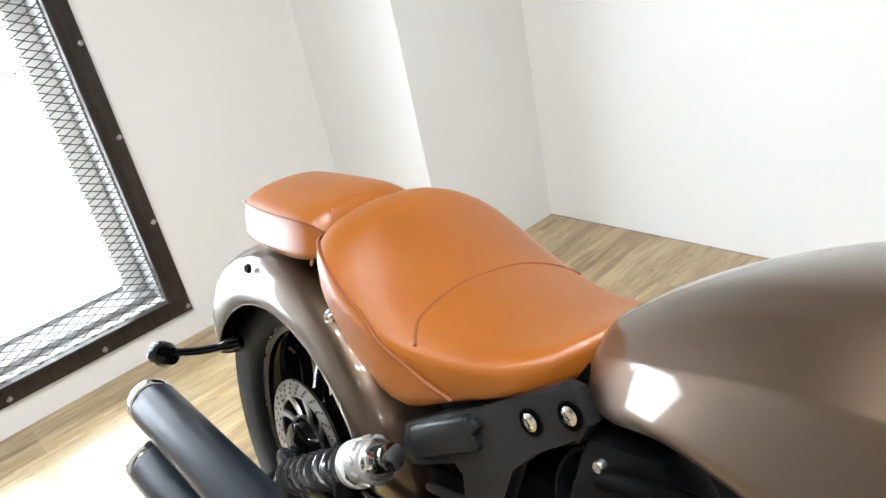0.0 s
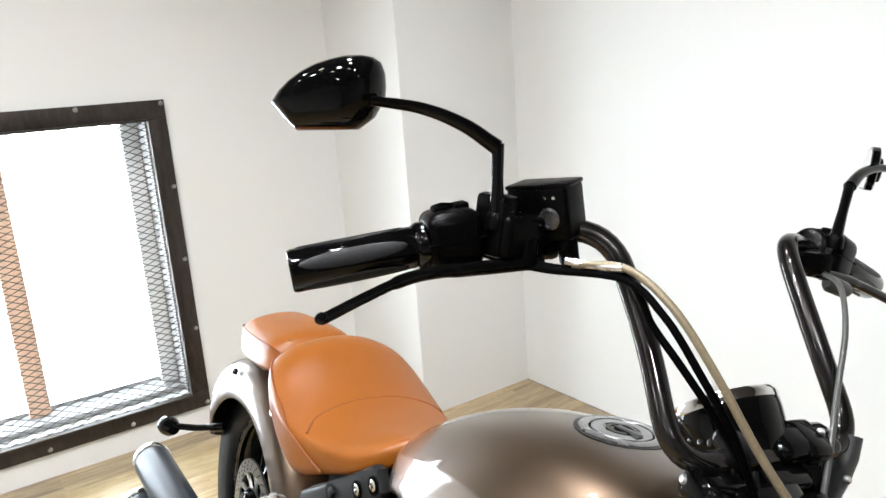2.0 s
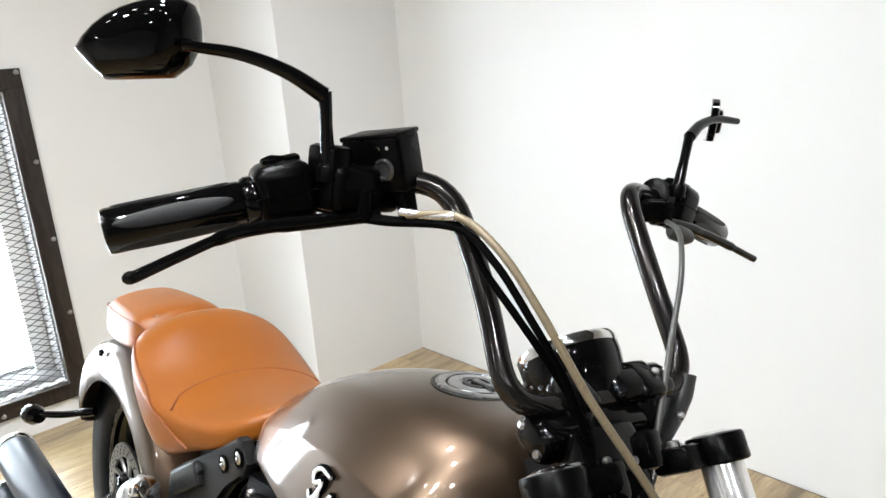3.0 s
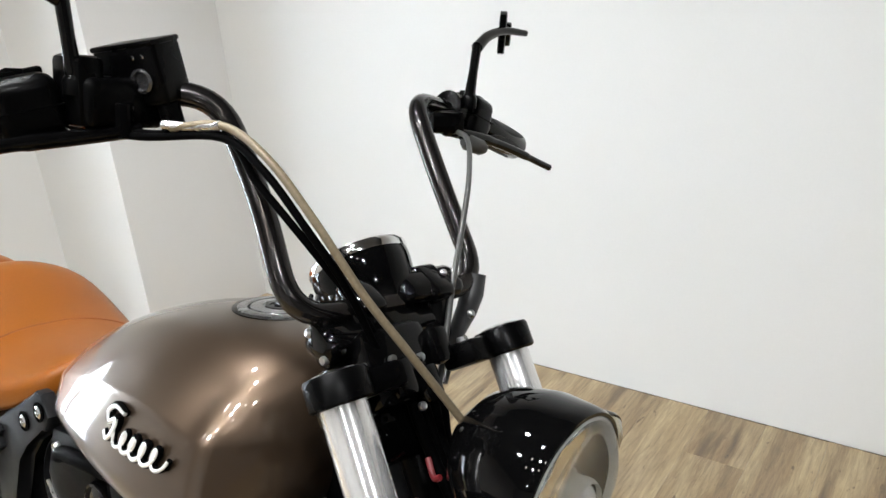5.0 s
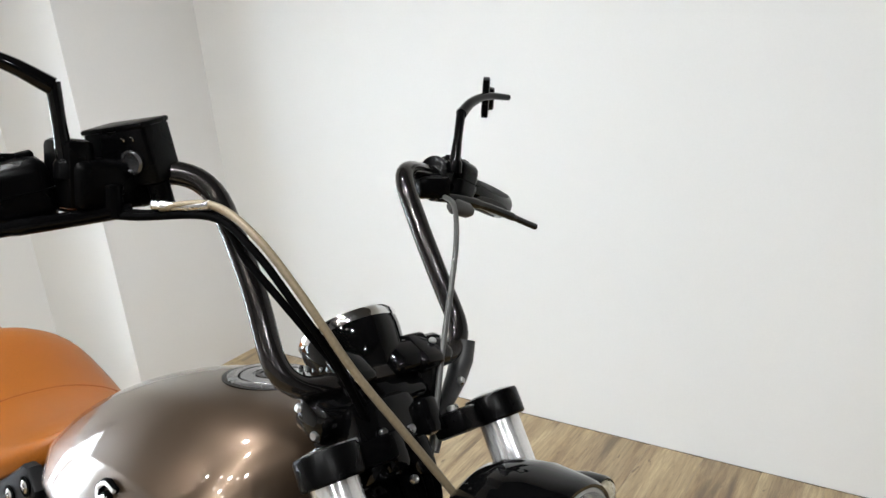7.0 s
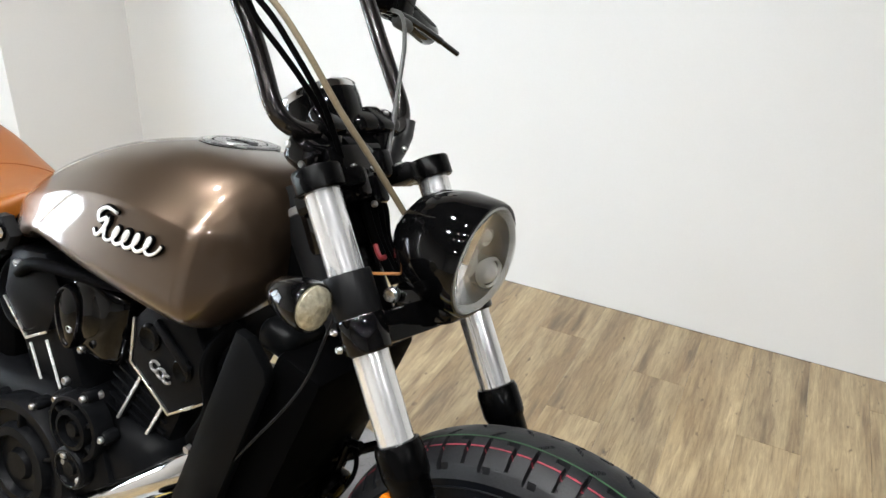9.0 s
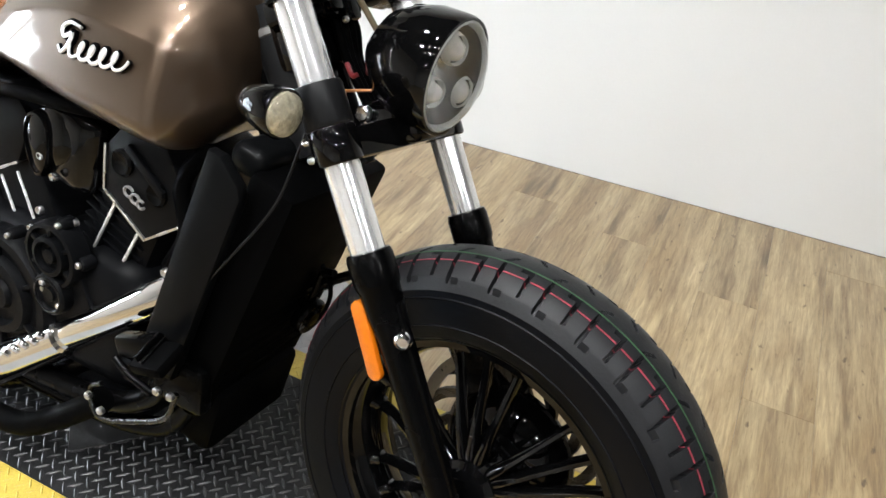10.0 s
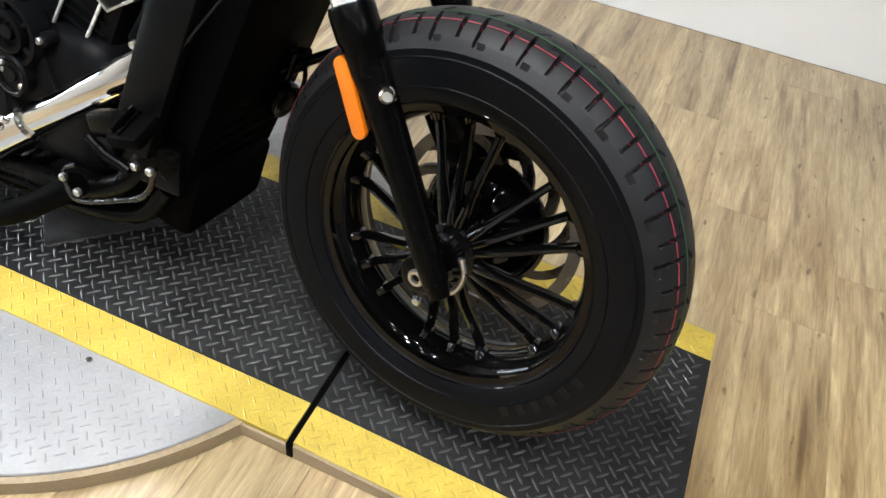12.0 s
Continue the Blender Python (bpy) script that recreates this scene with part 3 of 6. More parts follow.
def smooth_pts(pts):
    return [(v.x, v.y) for v in smooth_path([(x, y, 0) for x, y in pts], 8)]


body("cross_seam", seam_on_seat([(0.478, -0.150), (0.464, -0.138), (0.449, -0.115), (0.438, -0.05), (0.437, 0), (0.438, 0.05), (0.447, 0.100), (0.458, 0.122), (0.470, 0.130)], 0.0022), STITCH, "stitched cross seam", seat)
for s in (-1,):
    edge = [(r[0], s * r[3] * 0.972, r[2] - 0.0045) for r in SEAT[1:7]] + [(0.434, -0.1665, 0.649), (0.464, -0.1600, 0.634), (0.494, -0.1505, 0.617), (0.522, -0.1390, 0.602)]
    body("edge_piping", tube(smooth_path(edge), 0.0022, 6), STITCH, "stitched edge seam", seat)
PILL = [
    (-0.081, 0.691, 0.685, 0.055, 0.674, 0.055),
    (-0.073, 0.713, 0.705, 0.085, 0.666, 0.087),
    (-0.053, 0.728, 0.715, 0.107, 0.660, 0.111),
    (-0.013, 0.737, 0.721, 0.120, 0.658, 0.124),
    (0.057, 0.742, 0.725, 0.129, 0.660, 0.133),
    (0.127, 0.746, 0.729, 0.133, 0.664, 0.137),
    (0.187, 0.749, 0.733, 0.133, 0.670, 0.137),
    (0.222, 0.745, 0.731, 0.126, 0.678, 0.133),
    (0.239, 0.729, 0.719, 0.109, 0.686, 0.118),
    (0.245, 0.707, 0.703, 0.076, 0.694, 0.083),
]
pillion = soft(body("pillion_seat", rings([seat_ring(0.245 - (0.245 - r[0]) * 0.9, r[1] + 0.014, r[2] + 0.004, r[3] * 0.96, r[4], r[5] * 0.96, far=0.46) for r in PILL]), LEATHER, "tan leather pillion pad", angle=180), 1)
body("pad_seam", tube([(0.245 - (0.245 - r[0]) * 0.9, -r[3] * 0.965, r[2] - 0.001) for r in PILL[1:-1]], 0.0015, 6), STITCH, "", pillion)
body("pad_strap", tube(smooth_path([(0.214, -0.122, 0.672), (0.221, -0.116, 0.700), (0.224, -0.104, 0.728), (0.222, -0.088, 0.740)]), 0.0024, 8), LEATHER, "leather strap", pillion)
body("strap_button", lathe([(0.004, 0), (0.0035, 0.002), (0.001, 0.003)], (0.220, -0.088, 0.742), (0, -0.4, 0.9), 10), CHROME, "", pillion)

# -- rear fender --
RAX = Vector((0.074, 0, 0.304))


def fender_ring(deg, ro, ri, hw):
    a = radians(deg)
    c, s = math.cos(a), math.sin(a)
    half = [(0, ro), (hw * 0.45, ro - 0.002), (hw * 0.78, ro - 0.009), (hw * 0.96, ro - 0.026), (hw, ro - 0.052), (hw * 1.02, (ro - 0.05 + ri) / 2), (hw * 1.0, ri + 0.004)]
    inner = [(y - 0.005 if y > 0.01 else 0, r - 0.005 if i < 5 else r) for i, (y, r) in enumerate(half)]
    ring = [(-y, r) for y, r in reversed(half[1:])] + half + list(reversed(inner)) + [(-y, r) for y, r in inner[1:]]
    return [(RAX.x + r * c, y, RAX.z + r * s) for y, r in ring]


FEN = [(166, 0.324, 0.282, 0.106), (161, 0.341, 0.279, 0.112), (150, 0.356, 0.270, 0.118), (135, 0.365, 0.262, 0.121), (115, 0.363, 0.256, 0.124), (95, 0.353, 0.254, 0.126), (75, 0.351, 0.254, 0.127), (55, 0.348, 0.252, 0.127), (38, 0.344, 0.248, 0.127), (22, 0.341, 0.244, 0.125), (5, 0.336, 0.244, 0.121)]
fender = soft(body("rear_fender", rings([fender_ring(*r) for r in FEN]), PAINT, "metallic bronze rear fender", angle=180), 1)
for x, y, z, r in ((0.018, -0.127, 0.617, 0.008), (0.262, -0.128, 0.612, 0.0105)):
    body("fender_bolt", lathe([(r, 0), (r, 0.004), (r * 0.7, 0.007), (r * 0.62, 0.007), (r * 0.5, 0.004), (0.001, 0.004)], (x, y + 0.002, z), (0, -1, 0.15), 14), CHROME if r > 0.01 else SATIN_BLACK, "round bolt head", fender)
for s in (-1, 1):
    body("rear_blinker_stalk", tube(smooth_path([(-0.115, s * 0.10, 0.435), (-0.17, s * 0.15, 0.416), (-0.215, s * 0.19, 0.408)]), [0.011] * 4 + [0.008] * 13, 10), GLOSS_BLACK, "black turn signal stalk", fender)
    body("rear_blinker", lathe([(0.004, -0.03), (0.016, -0.027), (0.0235, -0.012), (0.024, 0.006), (0.020, 0.02), (0.010, 0.026), (0.001, 0.027)], (-0.235, s * 0.203, 0.403), (-0.9, s * 0.3, -0.05), 20), GLOSS_BLACK, "black bullet turn signal", fender)
body("tail_underside", box((-0.14, 0, 0.437), (0.07, 0.12, 0.035), 0.012), SATIN_BLACK, "", fender)


# -- wheels --
def groove_depth(a, q, cuts):
    """How deep the tread is cut at the turn a and the place q across: hooked slots that interlock like a key pattern."""
    u = (a / (2 * math.pi) * cuts) % 1.0
    side_u, aq = (u if q < 0 else (u + 0.5) % 1.0), abs(q)
    if 0.33 < aq < 0.90:
        v = side_u + 0.06 * (aq - 0.4)
        if abs(v - 0.34) < 0.038 or aq > 0.845 and 0.10 < v < 0.34:
            return 0.009
        if aq < 0.82 and abs(v - 0.76) < 0.038 or aq < 0.395 and 0.76 < v < 0.97:
            return 0.009
    if 0.06 < aq < 0.28 and abs(side_u - 0.15 - 0.9 * aq) < 0.045:
        return 0.004
    return 0.0


def tread_radius(R, q):
    return R - 0.034 * abs(q) ** 2.3 - 0.006 * max(0, abs(q) - 0.85) / 0.15


def tyre_tread(R, hw, n, cuts, m=84):
    """The cut crown of the front tyre."""
    verts, faces = [], []
    w = m + 3
    for k in range(n):
        a = 2 * math.pi * k / n
        c, z = math.cos(a), math.sin(a)
        row = [(R - 0.05, -hw * 0.8)]
        for i in range(m + 1):
            q = -1 + 2 * i / m
            row.append((tread_radius(R, q) - groove_depth(a, q, cuts), hw * 0.98 * q))
        row.append((R - 0.05, hw * 0.8))
        verts += [(r * c, y, r * z) for r, y in row]
        b, d = k * w, (k + 1) % n * w
        faces += [(b + i, b + (i + 1) % w, d + (i + 1) % w, d + i) for i in range(w)]
    me = bpy.data.meshes.new("tread")
    me.from_pydata(verts, [], faces)
    me.materials.append(TREAD)
    return me


def tyre_mesh(R, hw, n, front_tyre):
    """The body of a tyre with rounded sidewalls."""
    prof = []
    m = 44
    for i in range(m + 1):
        t = -1 + 2 * i / m
        prof.append((tread_radius(R, t) - 0.011 if front_tyre else R - 0.020 * abs(t) ** 2.3 - 0.006 * max(0, abs(t) - 0.85) / 0.15, hw * t * (0.95 if front_tyre else 0.98)))
    out = [(0.280 if front_tyre else 0.300, hw), (0.270 if front_tyre else 0.280, hw * 1.012), (0.256, hw * 1.012), (0.240, hw * 0.99), (0.236, hw * 0.98), (0.222, hw * 0.92), (0.212, hw * 0.84), (0.206, hw * 0.76)]
    out = [(r * R / 0.318, y) for r, y in out]
    full = [(r, -y) for r, y in reversed(out)] + prof + out + [(0.198, hw * 0.6), (0.198, -hw * 0.6)]
    return lathe([(r, y) for r, y in full], (0, 0, 0), (0, 1, 0), n, True)


def stripe(R, hw, q, width, cuts):
    """A thin coloured line on the crown that dips into the slots."""
    n = 1116
    loops = []
    for k in range(n):
        a = 2 * math.pi * k / n
        rr = tread_radius(R, q) - groove_depth(a, q, cuts) + 0.0005
        y = hw * q * 0.98
        loops.append([((rr + dr) * math.cos(a), y + dy, (rr + dr) * math.sin(a)) for dr, dy in ((-0.0002, -width), (0.0002, 0), (0.0002, width), (-0.002, 0))])
    return rings(loops, closed=True)


RED = material("faded_red_tyre_stripe", (0.27, 0.030, 0.048), 0.6, 0.0, 0.0, 0.5, 60)
GREEN = material("faded_green_tyre_stripe", (0.020, 0.066, 0.026), 0.6, 0.0, 0.0, 0.5, 60)
LETTERING = material("raised_tyre_lettering", (0.0022, 0.0024, 0.0034), 0.4, spec=0.16)
FR, FHW = 0.308, 0.064
wheel = new("front_wheel")
wheel.parent = bike
wheel.matrix_local = FRONT
part("tyre", tyre_mesh(FR, FHW, 160, True), RUBBER, wheel, "new black tyre with coloured tread stripes", True, 50)
crown = new("tread", tyre_tread(FR, FHW, 1860, 31))
crown.parent = wheel
crown["label"] = "dark rubber tread with cut grooves"
part("red_stripe", stripe(FR, FHW, -0.53, 0.0012, 31), RED, wheel, "thin red moulding stripe")
part("green_stripe", stripe(FR, FHW, -0.29, 0.0010, 31), GREEN, wheel, "thin green moulding stripe")
# moulded sidewall ring and unreadable raised lettering
for rr in (0.262, 0.2265):
    part("sidewall_ring", lathe([(rr + 0.0016, -FHW * (1.006 if rr > 0.25 else 0.96)), (rr, -FHW * (1.032 if rr > 0.25 else 0.995)), (rr - 0.0016, -FHW * (1.006 if rr > 0.25 else 0.95))], (0, 0, 0), (0, 1, 0), 96, True), RUBBER, wheel)
for k in range(6):
    letters = bmesh.new()
    a = radians(-50 + 6.6 * k)
    add_box(letters, (0.238 * math.cos(a), -FHW * 1.003, 0.238 * math.sin(a)), (0.013, 0.0016, 0.016), 0.0, pose(0, 0, 0, 0, -math.degrees(a) + 90, 0))
    part("sidewall_bar", letters, LETTERING, wheel, "raised moulded bar on the sidewall")
RIMP = [(0.204, -0.050), (0.216, -0.052), (0.2195, -0.050), (0.219, -0.046), (0.211, -0.044), (0.203, -0.040), (0.196, -0.030), (0.188, -0.012), (0.186, 0), (0.188, 0.012), (0.196, 0.030), (0.203, 0.040), (0.211, 0.044), (0.219, 0.046), (0.2195, 0.050), (0.216, 0.052), (0.204, 0.050), (0.203, 0)]
RIMP = [(r * 0.95, y) for r, y in RIMP]
part("rim", lathe(RIMP, (0, 0, 0), (0, 1, 0), 96, True), GLOSS_BLACK, wheel, "gloss black cast rim")
part("rim_lip", lathe([(0.2085, -0.0485), (0.2100, -0.0535), (0.2070, -0.0555), (0.2045, -0.0525)], (0, 0, 0), (0, 1, 0), 96, True), GLOSS_BLACK, wheel, "gloss black rim lip")
part("hub", lathe([(0.020, -0.075), (0.032, -0.072), (0.034, -0.056), (0.042, -0.050), (0.044, -0.030), (0.042, -0.015), (0.045, 0.015), (0.052, 0.030), (0.055, 0.055), (0.03, 0.06)], (0, 0, 0), (0, 1, 0), 40), GLOSS_BLACK, wheel, "black hub")


def spoke_mesh():
    bm = bmesh.new()
    sec = [(0.036, 0.0085, 0.014, -0.034), (0.055, 0.0070, 0.013, -0.033), (0.080, 0.0060, 0.012, -0.029), (0.105, 0.0052, 0.011, -0.022), (0.130, 0.0050, 0.0105, -0.014), (0.155, 0.0050, 0.010, -0.008), (0.170, 0.0052, 0.010, -0.006), (0.1725, 0.0085, 0.013, -0.006), (0.179, 0.0090, 0.0135, -0.006), (0.186, 0.012, 0.018, -0.006)]
    loops = []
    for r, w, d, y in sec:
        loops.append([(r, y - d, -w * 0.4), (r, y - d * 0.6, -w), (r, y + d * 0.6, -w), (r, y + d, 0), (r, y + d * 0.6, w), (r, y - d * 0.6, w), (r, y - d, w * 0.4)])
    return add_rings(bm, loops)


SPOKE_BLACK = material("deep_black_wheel_paint", (0.0012, 0.0012, 0.0013), 0.07, 0.0, 0.0, 0.2, 12, rough_var=0.03, spec=0.40)
sp = part("spoke", spoke_mesh(), SPOKE_BLACK, wheel, "", True, 50)
SPOKES = 18
sp.matrix_local = pose(0, 0, 0, 0, 4, 0)
for k in range(1, SPOKES):
    o = new("spoke", sp.data)
    o.parent = wheel
    o.matrix_local = pose(0, 0, 0, 0, 4 + 360 / 6 * (k // 3) + 15.0 * (k % 3), 0)


def disc_part(parent, ro, ri, y, t, arms, wide=0.018, arm_paint=None):
    """A brake disc: outer and inner rings joined by curved arms, one part each."""
    disc = part("brake_disc", lathe([(ro - wide, y - t), (ro, y - t), (ro, y + t), (ro - wide, y + t)], (0, 0, 0), (0, 1, 0), 72, True), DISC, parent, "slotted steel brake disc")
    part("carrier_ring", lathe([(ri, y - t), (ri + 0.014, y - t), (ri + 0.014, y + t), (ri, y + t)], (0, 0, 0), (0, 1, 0), 64, True), arm_paint or DISC, parent)
    pts = []
    for i in range(7):
        r = ri + 0.006 + (ro - ri - 0.014) * i / 6
        a = 0.55 * (i / 6) ** 1.3
        pts.append((r * math.cos(a), 0, r * math.sin(a)))
    bm = tube(pts, 0.0062 if not arm_paint else 0.0085, 6)
    for v in bm.verts:
        v.co.y = y + max(-t, min(t, v.co.y)) * 0.96
    arm = part("disc_arm", bm, arm_paint or DISC, parent, "", True, 50)
    for k in range(1, arms):
        o = new("disc_arm", arm.data)
        o.parent = parent
        o.matrix_local = pose(0, 0, 0, 0, 360 / arms * k, 0)
    return disc


def disc_holes(parent, ro, wide, y, count):
    """Drilled holes of a brake ring, three to a slanting row."""
    bm = bmesh.new()
    for k in range(count):
        for i in range(3):
            a, r = 2 * math.pi * (k + i * 0.27) / count, ro - wide * (0.25 + 0.25 * i)
            add_lathe(bm, [(0.0026, 0), (0.0024, 0.0004), (0.0005, 0.0004)], (r * math.cos(a), y, r * math.sin(a)), (0, -1, 0), 8)
    return part("disc_holes", bm, MATT_BLACK, parent, "drilled holes")


DISC = material("brushed_brake_steel", (0.19, 0.19, 0.19), 0.34, 1.0, 0.0, 0.15, 60, 0.0002, 300)
disc_part(wheel, 0.149, 0.085, 0.062, 0.0025, 12, 0.018, DARK_STEEL)
axm = lathe([(0.0120, -0.095), (0.0120, -0.124), (0.0105, -0.1265), (0.0065, -0.1265), (0.0055, -0.121), (0.001, -0.120)], (0, 0, 0), (0, 1, 0), 24)
part("axle", axm, STEEL, wheel, "bright axle end")
part("disc_carrier", lathe([(0.040, 0.020), (0.070, 0.030), (0.092, 0.056), (0.094, 0.060), (0.088, 0.064), (0.040, 0.064)], (0, 0, 0), (0, 1, 0), 40), GLOSS_BLACK, wheel, "black disc carrier")
part("caliper_body", box((-0.030, 0.088, 0.140), (0.105, 0.050, 0.090), 0.014, pose(0, 0, 0, 0, -12, 0), 3), SATIN_BLACK, wheel)
part("caliper", box((-0.085, 0.085, 0.105), (0.075, 0.06, 0.135), 0.016, pose(0, 0, 0, 0, -38, 0), 3), SATIN_BLACK, wheel, "black brake caliper")
part("pinch_bolt", lathe([(0.006, 0), (0.006, 0.008), (0.004, 0.010), (0.001, 0.009)], (0.006, -0.116, -0.034), (0.3, -1, -0.2), 14), STEEL, wheel, "bright pinch bolt")
part("sensor_cable", tube(smooth_path([(0.038, -0.088, 0.034), (0.047, -0.088, 0.012), (0.043, -0.09, -0.012), (0.028, -0.098, -0.024)]), 0.0045, 8), STEEL, wheel, "grey sensor bracket")

rwheel = new("rear_wheel")
rwheel.parent = bike
rwheel.matrix_local = Matrix.Translation(RAX)
part("tyre", tyre_mesh(0.316, 0.074, 200, False), RUBBER, rwheel, "black rear tyre", True, 50)
part("rim", lathe([(r, y * 1.15) for r, y in RIMP], (0, 0, 0), (0, 1, 0), 64, True), GLOSS_BLACK, rwheel, "gloss black cast rim")
part("rim_edge", lathe([(0.2065, -0.0605), (0.2085, -0.0595), (0.2065, -0.0585)], (0, 0, 0), (0, 1, 0), 64, True), ALU, rwheel, "machined rim edge")
part("hub", lathe([(0.02, -0.11), (0.045, -0.10), (0.06, -0.07), (0.06, 0.07), (0.03, 0.1)], (0, 0, 0), (0, 1, 0), 32), GLOSS_BLACK, rwheel)
for k in range(10):
    o = new("spoke", sp.data)
    o.parent = rwheel
    o.matrix_local = pose(0, 0, 0, 0, 36 * k, 0) @ Matrix.Diagonal((1, 1.3, 1.8, 1))
disc_part(rwheel, 0.116, 0.040, -0.084, 0.0025, 10, 0.030)
disc_holes(rwheel, 0.116, 0.030, -0.0867, 26)
part("disc_bolts", lathe([(0.022, -0.108), (0.030, -0.100), (0.034, -0.080)], (0, 0, 0), (0, 1, 0), 24), STEEL, rwheel)

# -- shocks --
SPRING = material("grey_spring_enamel", (0.024, 0.024, 0.025), 0.16, 0.2, 0.0, 0.15, 30, spec=0.6)
for s in (-1, 1):
    a, b = Vector((0.420, s * 0.168, 0.491)), Vector((0.100, s * 0.158, 0.286))
    d = (b - a).normalized()
    L = (b - a).length
    shock = body("rear_shock", tube([a + d * 0.01, b], 0.012, 12), STEEL, "coil-over rear shock")
    sh = bmesh.new()
    u = d.orthogonal().normalized()
    w2 = d.cross(u)
    coil = [a + d * (0.05 + (L - 0.10) * k / 108) + 0.024 * (math.cos(k * 2 * math.pi / 12) * u + math.sin(k * 2 * math.pi / 12) * w2) for k in range(109)]
    body("spring", add_tube(sh, coil, 0.0052, 8), SPRING, "dark grey coil spring", shock)
    body("top_cap", lathe([(0.018, 0.004), (0.026, 0.006), (0.0285, 0.010), (0.0285, 0.026), (0.027, 0.030), (0.027, 0.046), (0.025, 0.050)], a, d, 28), SILVER, "silver shock collar", shock)
    for k in range(10):
        q = 2 * math.pi * k / 10
        n = math.cos(q) * u + math.sin(q) * w2
        body("collar_tooth", box(a + d * 0.019 + n * 0.0285, (0.006, 0.007, 0.013), 0.0015, n.to_track_quat("X", "Y").to_matrix().to_4x4()), SILVER, "", shock)
    body("preload_ring", lathe([(0.026, 0.05), (0.031, 0.052), (0.031, 0.064), (0.026, 0.066)], a, d, 24), BEZEL, "", shock)
    body("cap_dish", lathe([(0.025, 0.010), (0.025, 0.004), (0.020, 0.002), (0.018, 0.006), (0.001, 0.006)], a, d, 24), STEEL, "", shock)
    body("eye", tube([a + d * 0.012, a - d * 0.016, a - d * 0.034], [0.017, 0.0165, 0.013], 20), MATT_BLACK, "black rubber bush", shock)
    body("eye_bolt", lathe([(0.0115, -0.006), (0.012, 0.003), (0.0105, 0.007), (0.0065, 0.0085), (0.0055, 0.006), (0.001, 0.006)], a - d * 0.006 + Vector((0, s * 0.017, 0.004)), (-0.1, s, 0.35), 20), CHROME, "bright mounting bolt", shock)
    body("eye_ring", lathe([(0.013, 0), (0.0165, 0.001), (0.0165, 0.006), (0.013, 0.007)], a - d * 0.027, -d, 20), CHROME, "bright washer", shock)
    body("lower_eye", rod(b + Vector((0, -s * 0.03, 0)), b + Vector((0, s * 0.02, 0)), 0.018), CHROME, "", shock)
    body("swingarm", add_box(bmesh.new(), (0.25, s * 0.120, 0.290), (0.42, 0.026, 0.05), 0.010, pose(0, 0, 0, 0, -4, 0)), SATIN_BLACK, "black swingarm leg")

peg_r = body("passenger_peg", tube([(0.330, -0.150, 0.402), (0.365, -0.185, 0.424), (0.385, -0.200, 0.400), (0.380, -0.190, 0.300)], [0.014, 0.017, 0.017, 0.016], 16), MATT_BLACK, "black ribbed folding foot peg")
for k in range(4):
    body("peg_rib", lathe([(0.0175, -0.003), (0.0195, -0.0015), (0.0195, 0.0015), (0.0175, 0.003)], (0.384, -0.198, 0.392 - 0.018 * k), (0.05, -0.1, 1), 16), SATIN_BLACK, "", peg_r)

# -- mufflers --
PIPE_SATIN = material("satin_black_muffler", (0.012, 0.0155, 0.022), 0.30, 0.0, 0.0, 0.04, 6, 0.0, 400, rough_var=0.01, spec=0.34)
for (t0, t1, t2, t3), r in ((((-0.192, -0.246, 0.334), (0.22, -0.246, 0.342), (0.42, -0.225, 0.310), (0.66, -0.170, 0.160)), 0.043), (((-0.145, -0.280, 0.246), (0.25, -0.268, 0.238), (0.45, -0.235, 0.210), (0.66, -0.165, 0.110)), 0.041)):
    ax = (Vector(t0) - Vector(t1)).normalized()
    muf = body("muffler", tube([Vector(t0) + ax * -0.0, t1, Vector(t1) - ax * 0.05], [r, r, r * 0.8], 32), PIPE_SATIN, "satin black muffler")
    body("end_cap", lathe([(r * 1.0, -0.012), (r * 1.035, -0.010), (r * 1.035, 0.010), (r * 0.99, 0.016), (r * 0.80, 0.016), (r * 0.76, 0.006), (r * 0.74, -0.03), (0.001, -0.03)], t0, ax, 36), CHROME, "bright ring on the muffler tip", muf)
    body("pipe", tube(smooth_path([Vector(t1) - ax * 0.04, t2, t3]), 0.026, 16), SATIN_BLACK, "", muf)

